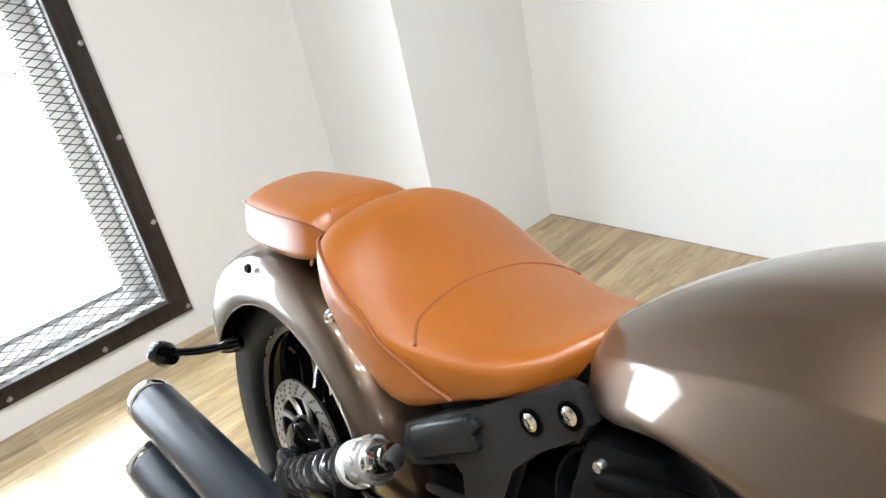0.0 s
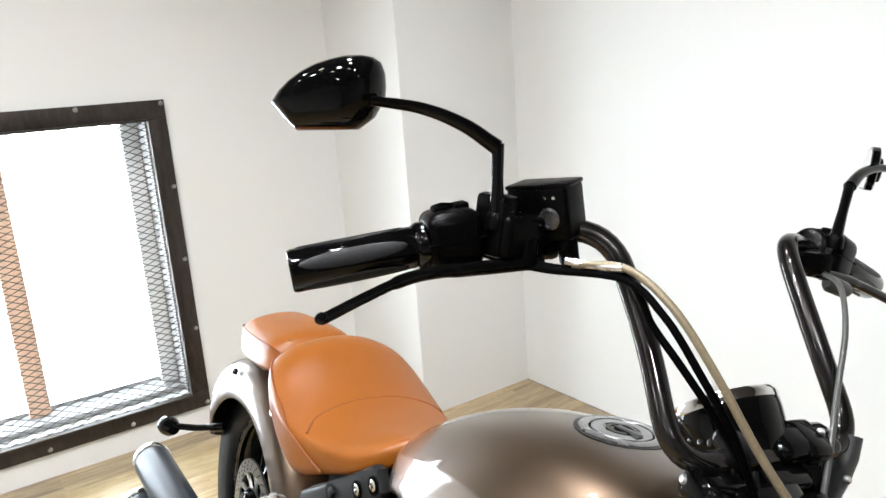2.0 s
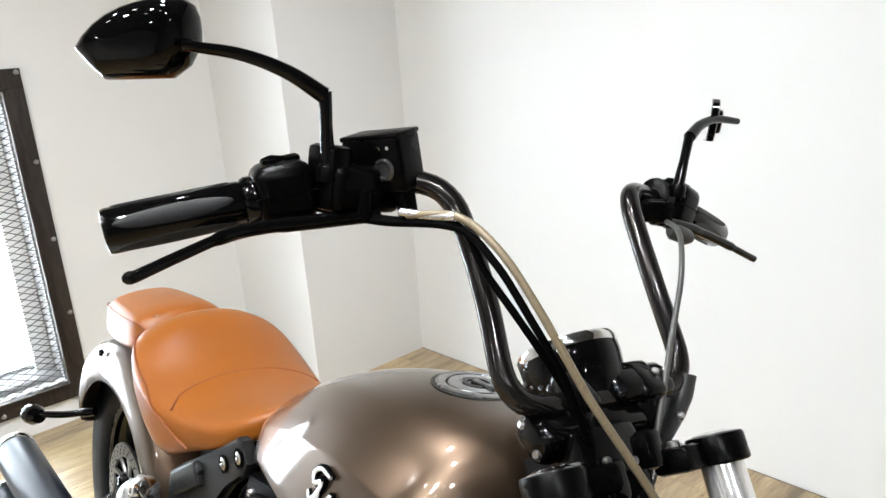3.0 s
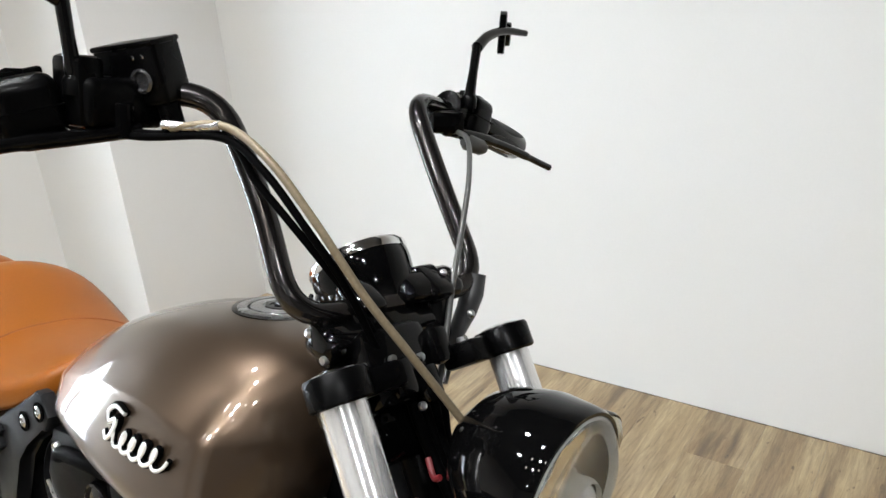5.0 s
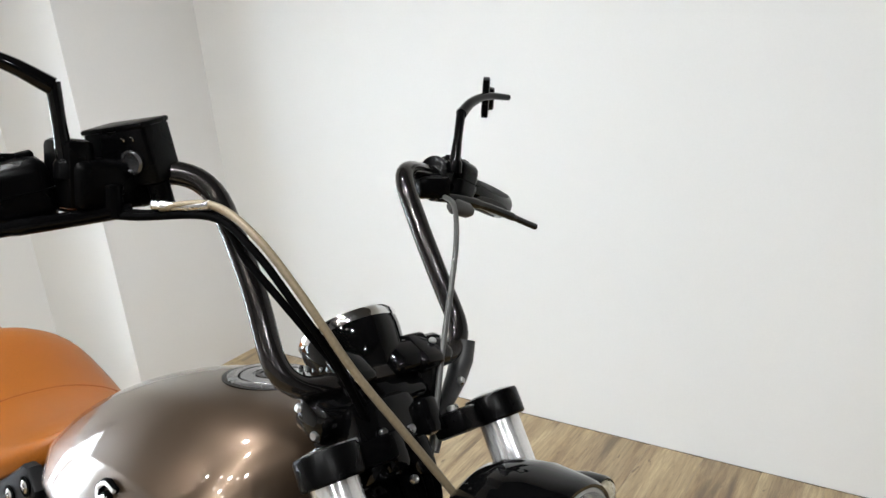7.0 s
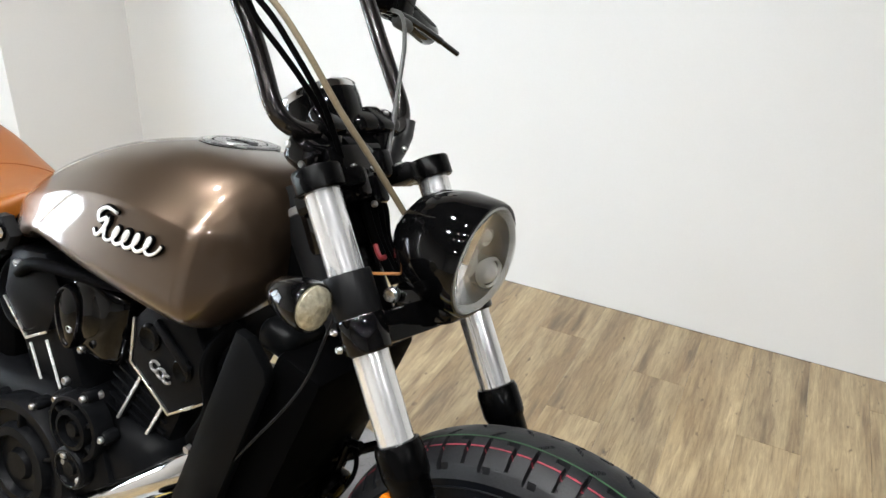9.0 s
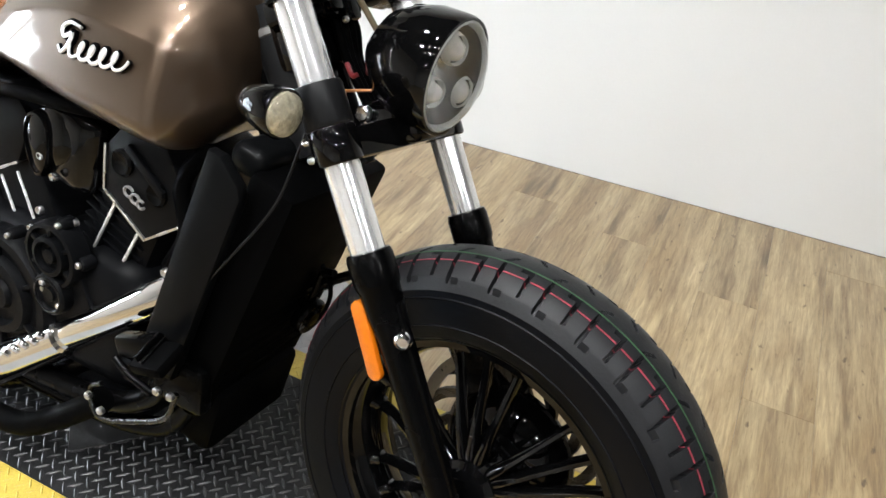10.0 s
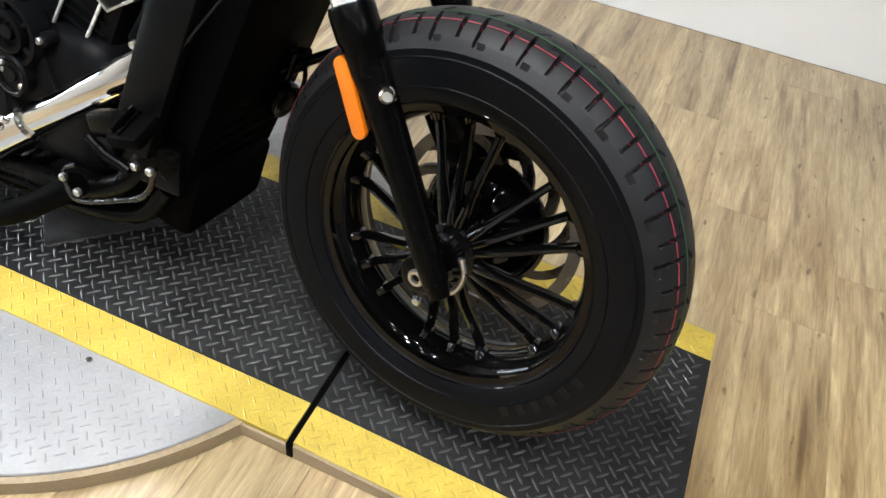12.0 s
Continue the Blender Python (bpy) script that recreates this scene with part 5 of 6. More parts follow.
# -- front fork --
COLLAR = material("satin_collar_paint", (0.0062, 0.0063, 0.0067), 0.36, 0.0, 0.0, 0.15, 15, 0.0002, 500, spec=0.14)
D = Vector((-0.542, 0, 0.840)).normalized()
F0 = Vector((-0.160, 0, 0.288)) - D * 0.338
OFF, SHIFT = 0.104, -0.012
for s in (-1, 1):
    o = F0 + Vector((0, s * OFF + SHIFT, 0))
    leg = front("fork_leg", lathe([(0.014, -0.02), (0.0175, 0.0), (0.019, 0.05), (0.0195, 0.24), (0.0235, 0.27), (0.0245, 0.298), (0.0265, 0.302), (0.0275, 0.308), (0.0275, 0.335), (0.0255, 0.342), (0.021, 0.343)], o, D, 32), SATIN_BLACK, "satin black fork slider")
    front("axle_lug", lathe([(0.018, -0.006), (0.0265, -0.002), (0.0265, 0.024), (0.018, 0.028)], (0.0, SHIFT + s * OFF, 0.0), (0, -s, 0), 28), SATIN_BLACK, "", leg)
    front("slider_rib", box(o + D * 0.16 + Vector((0.015, 0, 0.0095)), (0.012, 0.014, 0.24), 0.004, Matrix.Rotation(-math.atan2(0.527, 0.85), 4, "Y")), SATIN_BLACK, "", leg)
    front("fork_tube", lathe([(0.0208, 0.34), (0.0208, 0.640)], o, D, 40), FORK_CHROME, "polished chrome fork tube", leg)
    front("fork_cap", lathe([(0.020, 0.648), (0.020, 0.6565), (0.013, 0.6585), (0.012, 0.657), (0.001, 0.657)], o, D, 24), CHROME, "bright fork cap", leg)
    front("top_clamp", lathe([(0.0265, 0.628), (0.0285, 0.630), (0.0285, 0.652), (0.0270, 0.655), (0.020, 0.656)], o, D, 32), SATIN_BLACK, "satin black top clamp", leg)
    front("lower_clamp", lathe([(0.0255, 0.444), (0.0276, 0.447), (0.0276, 0.482), (0.0260, 0.485)], o, D, 32), GLOSS_BLACK, "gloss black lower clamp", leg)
    front("signal_collar", lathe([(0.0265, 0.4855), (0.0274, 0.4875), (0.0274, 0.531), (0.0262, 0.534)], o, D, 32), COLLAR, "satin dark grey collar", leg)
    for k in (0.452, 0.472):
        front("clamp_screw", lathe([(0.0045, 0), (0.0045, 0.004), (0.003, 0.006), (0.001, 0.0055)], o + D * k + Vector((-0.016, s * 0.024, -0.006)), (-0.5, s, 0), 12), STEEL, "", leg)
    # reflector on the outer side
    rc = Vector((-0.131, s * 0.132, 0.194))
    front("reflector", plate([(0.0105 * math.cos(q), (0.0385 if math.sin(q) > 0 else -0.0385) + 0.0105 * math.sin(q)) for q in [2 * math.pi * (i + 0.5) / 24 for i in range(24)]], 0.008, axes(rc + Vector((0, 0.004, 0)), Vector((0.875, 0, 0.484)), Vector((-0.484, 0, 0.875))), 0.002, 2), AMBER, "amber side reflector", leg)
    front("fork_bolt", lathe([(0.0105, 0), (0.0115, 0.004), (0.0105, 0.010), (0.007, 0.013), (0.006, 0.010), (0.001, 0.010)], (-0.088, s * 0.124, 0.215), (0.45, s, 0.1), 18), CHROME, "chrome bolt", leg)
    # turn signal
    bc = Vector((-0.256, -0.176 if s < 0 else 0.200, 0.430))
    bl = front("front_blinker", lathe([(0.003, -0.066), (0.010, -0.062), (0.020, -0.046), (0.0268, -0.020), (0.0282, 0.0), (0.0268, 0.004), (0.025, 0.003)], bc, (1, 0.05 * s, 0.04), 32), GLOSS_BLACK, "gloss black bullet turn signal")
    front("lens", lathe([(0.0252, 0.0), (0.0240, 0.006), (0.0165, 0.011), (0.001, 0.013)], bc, (1, 0.05 * s, 0.04), 28), CLEAR_LENS, "clear faceted lens", bl)
    front("stalk", tube([bc + Vector((-0.012, -s * 0.02, 0)), Vector((-0.262, s * 0.125, 0.428))], 0.010, 12), SATIN_BLACK, "", bl)

for s in (-1, 1):
    o = F0 + D * 0.640 + Vector((0, s * OFF + SHIFT, 0))
    slab_m = axes(o, (D.z, 0, -D.x), (0, 1, 0))
    arm = front("clamp_arm", place(box((-0.010, -s * 0.035, 0), (0.040, 0.066, 0.024), 0.006, pose(0, 0, 0, 0, 0, s * 14), 2), slab_m), SATIN_BLACK, "black clamp arm")
    front("clamp_bolt", place(rod((-0.016, -s * 0.040, 0.011), (-0.016, -s * 0.040, 0.018), 0.006, 12), slab_m), STEEL, "", arm)

front("top_yoke", plate([(-0.024, -0.10), (0.014, -0.10), (-0.012, -0.05), (-0.012, 0.012), (-0.062, 0.012), (-0.062, -0.05)], 0.028, axes(F0 + D * 0.612 + Vector((-0.022, SHIFT, -0.014)), (D.z, 0, -D.x), (0, 1, 0)), 0.006, 2), GLOSS_BLACK, "gloss black top yoke", angle=30)
front("lower_yoke", plate([(-0.03, -0.10), (0.020, -0.10), (0.024, -0.04), (0.03, 0.04), (0.024, 0.10), (-0.03, 0.10), (-0.06, 0.04), (-0.06, -0.04)], 0.036, axes(F0 + D * 0.445, (D.z, 0, -D.x), (0, 1, 0)), 0.006, 2), GLOSS_BLACK, "gloss black lower yoke", angle=30)
front("steering_stem", rod(F0 + D * 0.44 + Vector((-0.062, 0, -0.040)), F0 + D * 0.64 + Vector((-0.062, 0, -0.040)), 0.019), SATIN_BLACK, "")
front("steering_head_cover", box(F0 + D * 0.602 + Vector((-0.050, SHIFT - 0.018, -0.032)), (0.045, 0.112, 0.075), 0.012, Matrix.Rotation(-math.atan2(0.527, 0.85), 4, "Y")), GLOSS_BLACK, "black cover over the steering head")
front("steering_head_block", box((-0.352, -0.036, 0.535), (0.045, 0.078, 0.075), 0.012, Matrix.Rotation(-math.atan2(0.527, 0.85), 4, "Y")), GLOSS_BLACK, "black steering head casting")
nac = front("yoke_cover", box((-0.222, 0.004, 0.412), (0.085, 0.075, 0.05), 0.014, pose(0, 0, 0, 0, -18, 0), 3), GLOSS_BLACK, "black cover under the headlight")
front("cover_bolt", lathe([(0.010, 0), (0.010, 0.008), (0.007, 0.011), (0.001, 0.010)], (-0.258, -0.034, 0.414), (0.2, -1, 0), 16), STEEL, "bright bolt", nac)

# -- headlight --
LAMP_INNER = material("smoked_lamp_plate", (0.035, 0.036, 0.036), 0.22, 0.6)
# The white reflection on the projector domes is put into their colour.
PROJECTOR = material("whitened_projector_dome", (0.72, 0.72, 0.70), 0.15, 0.35, 0.6, 0.1, 160)
HC, HA = Vector((-0.180, 0.002, 0.481)), Vector((1, 0.075, -0.07)).normalized()
hl = front("headlight", lathe([(0.0090, -0.1000), (0.0296, -0.0940), (0.0510, -0.0770), (0.0645, -0.0530), (0.0715, -0.0252), (0.0722, 0.0000), (0.0720, 0.0108), (0.0702, 0.0153), (0.0670, 0.0153), (0.0662, 0.0072)], HC, HA, 56), GLOSS_BLACK, "gloss black round headlight shell")
front("bezel", lathe([(0.0662, 0.0054), (0.0662, 0.0149), (0.0645, 0.0162), (0.0545, 0.0060), (0.0545, 0.0036)], HC, HA, 56, True), BEZEL, "satin silver halo ring", hl)
front("reflector_plate", lathe([(0.0567, 0.0027), (0.0540, 0.0009), (0.0009, 0.0000)], HC, HA, 40), LAMP_INNER, "", hl)
hu = Vector((0, 0, 1)) - HA * HA.z
hu.normalize()
hv = HA.cross(hu)
for a, b in ((0.0000, 0.0288), (0.0252, -0.0180), (-0.028, -0.020)):
    o = HC + hv * a + hu * b
    front("projector", lathe([(0.0166, 0.0000), (0.0185, 0.0072), (0.0162, 0.0099), (0.0149, 0.0045)], o, HA, 28), BEZEL, "round projector lens", hl)
    front("projector_lens", lathe([(0.0149, 0.0036), (0.0126, 0.0081), (0.0072, 0.0117), (0.0009, 0.0131)], o, HA, 24), PROJECTOR, "clear dome, whitened for its reflection", hl)
ln = front("lens", lathe([(0.0662, 0.0140), (0.0600, 0.0215), (0.0480, 0.0285), (0.0280, 0.0335), (0.0009, 0.0350)], HC, HA, 48), COVER_GLASS, "clear glass cover", hl)
ln.visible_shadow = False
front("shell_screw", lathe([(0.006, 0), (0.0045, 0.0027), (0.0009, 0.0036)], HC + Vector((-0.055, 0, 0.0625)), (-0.3, 0, 1), 12), GLOSS_BLACK, "", hl)

# -- handlebar --
CY = 0.0
bar_pts = []
for s in (-1, 1):
    run = [(-0.388, 0, 0.582), (-0.390, s * 0.120, 0.584), (-0.452, s * 0.114, 0.680), (-0.520, s * 0.122, 0.772), (-0.562, s * 0.220, 0.760), (-0.604, s * 0.395, 0.710)]
    bar_pts = [Vector(p) for p in run][::-1] if s < 0 else bar_pts + [Vector(p) for p in run][1:]
handlebar = front("handlebar", tube(arc_path(bar_pts, 0.045, 8), 0.0113, 20), BAR_BLACK, "tall satin black handlebar")
for s in (-1, 1):
    def P(x, y, z):
        return Vector((x, CY + s * y, z))
    gi, go = P(-0.580, 0.303, 0.736), P(-0.603, 0.416, 0.704)
    gd = (go - gi).normalized()
    GL = (go - gi).length
    front("grip", lathe([(0.019, 0), (0.0205, 0.003), (0.0205, GL - 0.004), (0.0195, GL - 0.001), (0.0182, GL - 0.0004), (0.0168, GL - 0.002), (0.0160, GL - 0.006), (0.001, GL - 0.007)], gi, gd, 36), GLOSS_BLACK, "gloss black hand grip", handlebar)
    gu = (Vector((1, 0, 0)) - gd * gd.x).normalized()
    gw = gd.cross(gu)
    for k in range(5):
        qa = 2 * math.pi * (k + 0.35) / 5
        pad = bmesh.new()
        loops = []
        for e, h in ((1.0, -0.0003), (0.97, 0.0007), (0.86, 0.0010), (0.45, 0.0011), (0.08, 0.0011)):
            ring = []
            for i in range(32):
                a = 2 * math.pi * i / 32
                t = GL * 0.5 + GL * 0.43 * e * math.cos(a)
                q = qa + 0.40 * e * math.sin(a)
                ring.append(gi + gd * t + (0.0205 + h) * (math.cos(q) * gu + math.sin(q) * gw))
            loops.append(ring)
        front("grip_pad", add_rings(pad, loops), TREAD, "long oval rubber inlay", handlebar)
    front("grip_collar", lathe([(0.019, -0.016), (0.023, -0.013), (0.023, -0.004), (0.021, 0.0)], gi, gd, 32), GLOSS_BLACK, "", handlebar)
    # switch housing
    so = P(-0.572, 0.272, 0.748)
    hm = axes(so, gd, (0, 0, 1))
    front("switch_housing", place(box((-0.003, 0, 0), (0.054, 0.056, 0.058), 0.013, None, 4), hm), SATIN_BLACK, "boxy black switch housing", handlebar)
    front("housing_seam", place(box((-0.003, 0.0, 0), (0.0545, 0.0012, 0.0586), 0.0), hm), MATT_BLACK, "", handlebar)
    for v in (-0.017, 0.004):
        front("switch_button", place(box((v, 0.0285, 0.004), (0.014, 0.006, 0.020), 0.002), hm), MATT_BLACK, "", handlebar)
        front("switch_button", place(box((v, -0.0285, 0.004), (0.014, 0.006, 0.016), 0.002), hm), MATT_BLACK, "", handlebar)
    front("switch", box(so + Vector((-0.010, 0, 0.0265)), (0.018, 0.030, 0.010), 0.003, pose(0, 0, 0, 0, -20, s * -15)), MATT_BLACK, "", handlebar)
    front("switch", box(so + Vector((-0.032, s * 0.006, 0.006)), (0.008, 0.02, 0.014), 0.003), MATT_BLACK, "", handlebar)
    # lever perch, master cylinder and lever
    front("lever_perch", lathe([(0.018, -0.012), (0.022, -0.009), (0.022, 0.009), (0.018, 0.012)], P(-0.562, 0.228, 0.760), gd, 24), SATIN_BLACK, "", handlebar)
    front("lever", tube(smooth_path([P(-0.530, 0.190, 0.735), P(-0.532, 0.245, 0.728), P(-0.534, 0.300, 0.716), P(-0.534, 0.355, 0.700), P(-0.533, 0.385, 0.690), P(-0.532, 0.413, 0.681)] if s > 0 else [P(-0.530, 0.190, 0.735), P(-0.532, 0.245, 0.728), P(-0.534, 0.300, 0.721), P(-0.528, 0.335, 0.714), P(-0.516, 0.375, 0.700), P(-0.500 if s < 0 else -0.530, 0.411, 0.688 if s < 0 else 0.681)]), [0.0070] * 14 + [0.0060] * 12 + [0.0048] * 15, 12), GLOSS_BLACK, "black brake lever with a ball end" if s < 0 else "black clutch lever", handlebar)
    if s < 0:
        front("lever_ball", lathe([(0.002, -0.006), (0.0045, -0.0035), (0.0055, 0), (0.0045, 0.0035), (0.002, 0.006)], P(-0.500 if s < 0 else -0.530, 0.413, 0.688 if s < 0 else 0.681), gd, 16), GLOSS_BLACK, "", handlebar)
    front("lever_pivot", rod(P(-0.532, 0.205, 0.727), P(-0.534, 0.205, 0.758), 0.010), SATIN_BLACK, "", handlebar)
    front("perch_bridge", tube([P(-0.560, 0.228, 0.755), P(-0.538, 0.208, 0.742)], 0.013, 12), SATIN_BLACK, "", handlebar)
    if s < 0:
        mm = axes((-0.5435, -0.1905, 0.778), (0.063, 0.033, 0.012), (0.0, 0.012, -0.05))
        mc = front("brake_reservoir", place(box((0, -0.002, 0.016), (0.066, 0.054, 0.040), 0.005, None, 3), mm), SATIN_BLACK, "square black brake fluid reservoir")
        front("sight_glass", place(lathe([(0.0105, 0), (0.011, 0.003), (0.0085, 0.004), (0.0075, 0.002), (0.001, 0.002)], (0.014, 0.002, -0.0035), (0, 0, -1), 20), mm), RIM_GREY, "round sight glass", mc)
        front("reservoir_outlet", place(rod((0.022, 0.024, 0.010), (0.022, 0.050, 0.010), 0.010), mm), SATIN_BLACK, "", mc)
        front("reservoir_lid", place(box((0, -0.0285, 0.016), (0.0665, 0.005, 0.0405), 0.002, None, 2), mm), SATIN_BLACK, "", mc)
        front("cylinder_body", box((-0.552, -0.203, 0.757), (0.044, 0.078, 0.044), 0.008, pose(0, 0, 0, 0, 0, 12), 3), SATIN_BLACK, "", mc)
        front("perch_clamp", box((-0.550, -0.234, 0.766), (0.040, 0.026, 0.060), 0.006, pose(0, 0, 0, 0, 0, 14), 2), SATIN_BLACK, "", mc)
        for u in (0.010, 0.020):
            front("lid_screw", place(rod((u, -0.018, -0.003), (u, -0.018, -0.0055), 0.002, 8), mm), CHROME, "", mc)
    else:
        front("cable_perch", box(P(-0.538, 0.195, 0.745), (0.035, 0.045, 0.028), 0.006, pose(0, 0, 0, 0, 0, -20)), SATIN_BLACK, "", handlebar)
        front("cable_boot", lathe([(0.007, 0), (0.011, 0.006), (0.0105, 0.03), (0.006, 0.038)], P(-0.530, 0.225, 0.722), (0.15, 1, -0.3), 14), CLEAR_GREY, "grey rubber boot", handlebar)
    # mirror
    e0, e1 = P(-0.540, 0.240, 0.775), P(-0.541, 0.248, 0.843)
    mir = front("mirror_stem", tube([e0, e0.lerp(e1, 0.5), e1], [0.0075, 0.0058, 0.0062], 12), GLOSS_BLACK, "black mirror stem")
    front("mirror_arm", tube(smooth_path([e1 + Vector((0, 0, -0.004)), P(-0.552, 0.280, 0.856), P(-0.560, 0.320, 0.866), P(-0.563, 0.368, 0.867)]), [0.0078 - 0.0034 * k / 24 for k in range(25)], 10), GLOSS_BLACK, "tapered mirror arm", mir)
    front("stem_foot", lathe([(0.010, 0), (0.010, 0.012), (0.008, 0.016)], e0 - Vector((0, 0, 0.012)), (0, 0, 1), 12), SATIN_BLACK, "", mir)
    # shell: a pointed oval, domed at the back
    mx = Vector((-0.052, s * 0.076, -0.012)).normalized() if s < 0 else Vector((-0.667, 0.743, 0.0)).normalized()
    mz = Vector((0, 0, 1)) - mx * mx.z
    mz.normalize()
    mn = mx.cross(mz) * (-s)
    if mn.x < 0:
        mn = -mn
    mo = P(-0.619, 0.390, 0.868) if s < 0 else P(-0.592, 0.352, 0.863)
    thin = 1.0 if s < 0 else 0.33
    outl = [(-0.058, 0.008), (-0.0575, 0.020), (-0.054, 0.030), (-0.047, 0.035), (-0.038, 0.0375), (-0.024, 0.038), (-0.010, 0.036), (0.006, 0.032), (0.022, 0.025), (0.036, 0.016), (0.048, 0.005), (0.056, -0.006), (0.040, -0.025), (0.031, -0.033), (-0.030, -0.033), (-0.046, -0.022), (-0.057, -0.004)]
    if s < 0:
        outl = [(u * 0.955, v * 0.95) for u, v in outl]
    shell = bmesh.new()
    loops = [[mo + mx * u * k + mz * v * k + mn * h * thin for u, v in outl] for k, h in (((0.93, -0.008), (0.985, -0.006), (1.0, -0.003), (1.0, 0.003), (0.965, 0.010), (0.90, 0.017), (0.80, 0.0225), (0.66, 0.026), (0.5, 0.028), (0.3, 0.029), (0.1, 0.0293)) if s < 0 else ((0.78, -0.016), (0.80, -0.014), (0.80, 0.010), (0.76, 0.014), (0.46, 0.014), (0.44, 0.032), (0.40, 0.036)))]
    add_rings(shell, loops)
    front("mirror_shell", shell, GLOSS_BLACK, "gloss black pointed mirror shell", mir, 34)
    gl = bmesh.new()
    add_rings(gl, [[mo + mx * u * k + mz * v * k + mn * h * thin for u, v in outl] for k, h in (((0.86, -0.0075), (0.86, -0.0095)) if s < 0 else ((0.72, -0.0155), (0.72, -0.0175)))])
    front("mirror_glass", gl, MIRROR, "mirror glass", mir)

# risers and gauge
for s in (-1, 1):
    front("riser", rod((-0.378, s * 0.045, 0.520), (-0.388, s * 0.045, 0.582), 0.020), GLOSS_BLACK, "gloss black handlebar riser")
    front("riser_cap", box((-0.388, s * 0.045, 0.594), (0.046, 0.034, 0.022), 0.008, pose(0, 0, 0, 0, 25, 0), 3), GLOSS_BLACK, "")
GA = Vector((-0.62, 0, 0.78)).normalized()
GC = Vector((-0.446, 0.0, 0.601))
gauge = front("speedometer", lathe([(0.012, -0.075), (0.036, -0.062), (0.049, -0.035), (0.0525, -0.005), (0.0525, 0.008), (0.050, 0.012), (0.046, 0.010), (0.045, 0.004)], GC, GA, 44), GLOSS_BLACK, "round speedometer in a gloss black pod")
front("bezel", lathe([(0.0525, 0.004), (0.0535, 0.010), (0.051, 0.0145), (0.047, 0.012), (0.048, 0.005)], GC, GA, 44, True), CHROME, "chrome bezel", gauge)
front("dial", lathe([(0.0465, 0.005), (0.02, 0.006), (0.001, 0.006)], GC, GA, 36), MATT_BLACK, "black dial", gauge)
block = front("bar_block", box((-0.384, -0.070, 0.558), (0.046, 0.056, 0.040), 0.012, pose(0, 0, 0, 0, 18, 0), 3), GLOSS_BLACK, "gloss black handlebar mount")
for x, z, d in ((-0.396, 0.566, (-0.2, -1, 0.2)), (-0.372, 0.548, (0.3, -1, 0.1))):
    front("block_bolt", lathe([(0.0045, 0), (0.0045, 0.003), (0.003, 0.005), (0.001, 0.0045)], (x, -0.0955, z), d, 12), STEEL, "", block)
riser = front("bar_riser", tube([(-0.391, 0.113, 0.594), (-0.387, 0.107, 0.574), (-0.380, 0.092, 0.558), (-0.368, 0.066, 0.541), (-0.362, 0.048, 0.532)], [0.0128, 0.0128, 0.0115, 0.0085, 0.0075], 14), RISER_GREY, "grey slanting handlebar stay")
front("riser_bolt", lathe([(0.0045, 0), (0.0045, 0.003), (0.003, 0.005), (0.001, 0.0045)], (-0.368, 0.085, 0.560), (0.9, 0.2, 0.4), 12), STEEL, "", riser)
front("gauge_bracket", box((-0.386, 0.0, 0.566), (0.046, 0.070, 0.030), 0.008, pose(0, 0, 0, 0, 30, 0), 3), GLOSS_BLACK, "")
# fittings on the front of the steering head
for y, z, sy in ((-0.046, 0.535, 0.026), (-0.016, 0.525, 0.022), (0.008, 0.552, 0.022)):
    front("cable_clip", box((-0.326 - (z - 0.535) * 0.6, y, z), (0.018, sy, 0.036), 0.006, Matrix.Rotation(-0.55, 4, "Y"), 2), GLOSS_BLACK, "gloss black cable clip")
for y, z in ((-0.052, 0.552), (-0.020, 0.548), (0.010, 0.560), (-0.035, 0.512)):
    front("clip_bolt", lathe([(0.0042, 0), (0.0042, 0.003), (0.003, 0.005), (0.001, 0.0045)], (-0.322 - (z - 0.535) * 0.62, y, z), (0.85, -0.25, 0.5), 12), STEEL, "bright bolt head")
front("bar_clamp", box((-0.390, 0.040, 0.592), (0.040, 0.085, 0.026), 0.012, pose(0, 0, 0, 0, 25, 0), 3), GLOSS_BLACK, "gloss black handlebar clamp")
for y in (0.056, 0.072):
    front("clamp_bolt", lathe([(0.004, 0), (0.004, 0.002), (0.003, 0.003), (0.001, 0.003)], (-0.383, y, 0.605), (0.4, 0, 0.9), 12), STEEL, "")
for k in range(5):
    front("warning_lens", lathe([(0.004, 0), (0.004, 0.002), (0.001, 0.003)], (-0.468 + 0.013 * k, -0.045 - 0.001 * k, 0.572 + 0.004 * k), (-0.2, -1, 0.4), 10), DARK_STEEL, "", gauge)

# cables
TAN = material("tan_braided_hose", (0.17, 0.135, 0.085), 0.45, 0.2, 0.0, 0.2, 300, 0.0003, 500)
front("throttle_hose", tube(smooth_path([(-0.496, -0.178, 0.740), (-0.452, -0.152, 0.746), (-0.404, -0.138, 0.724), (-0.364, -0.118, 0.678), (-0.328, -0.092, 0.620), (-0.298, -0.062, 0.570), (-0.270, -0.024, 0.512), (-0.258, -0.012, 0.490)]), 0.0037, 12), TAN, "tan braided brake hose")
front("hose_fitting", tube(smooth_path([(-0.502, -0.182, 0.742), (-0.482, -0.168, 0.742), (-0.455, -0.153, 0.746)]), 0.0045, 12), ALU, "silver hose fitting")
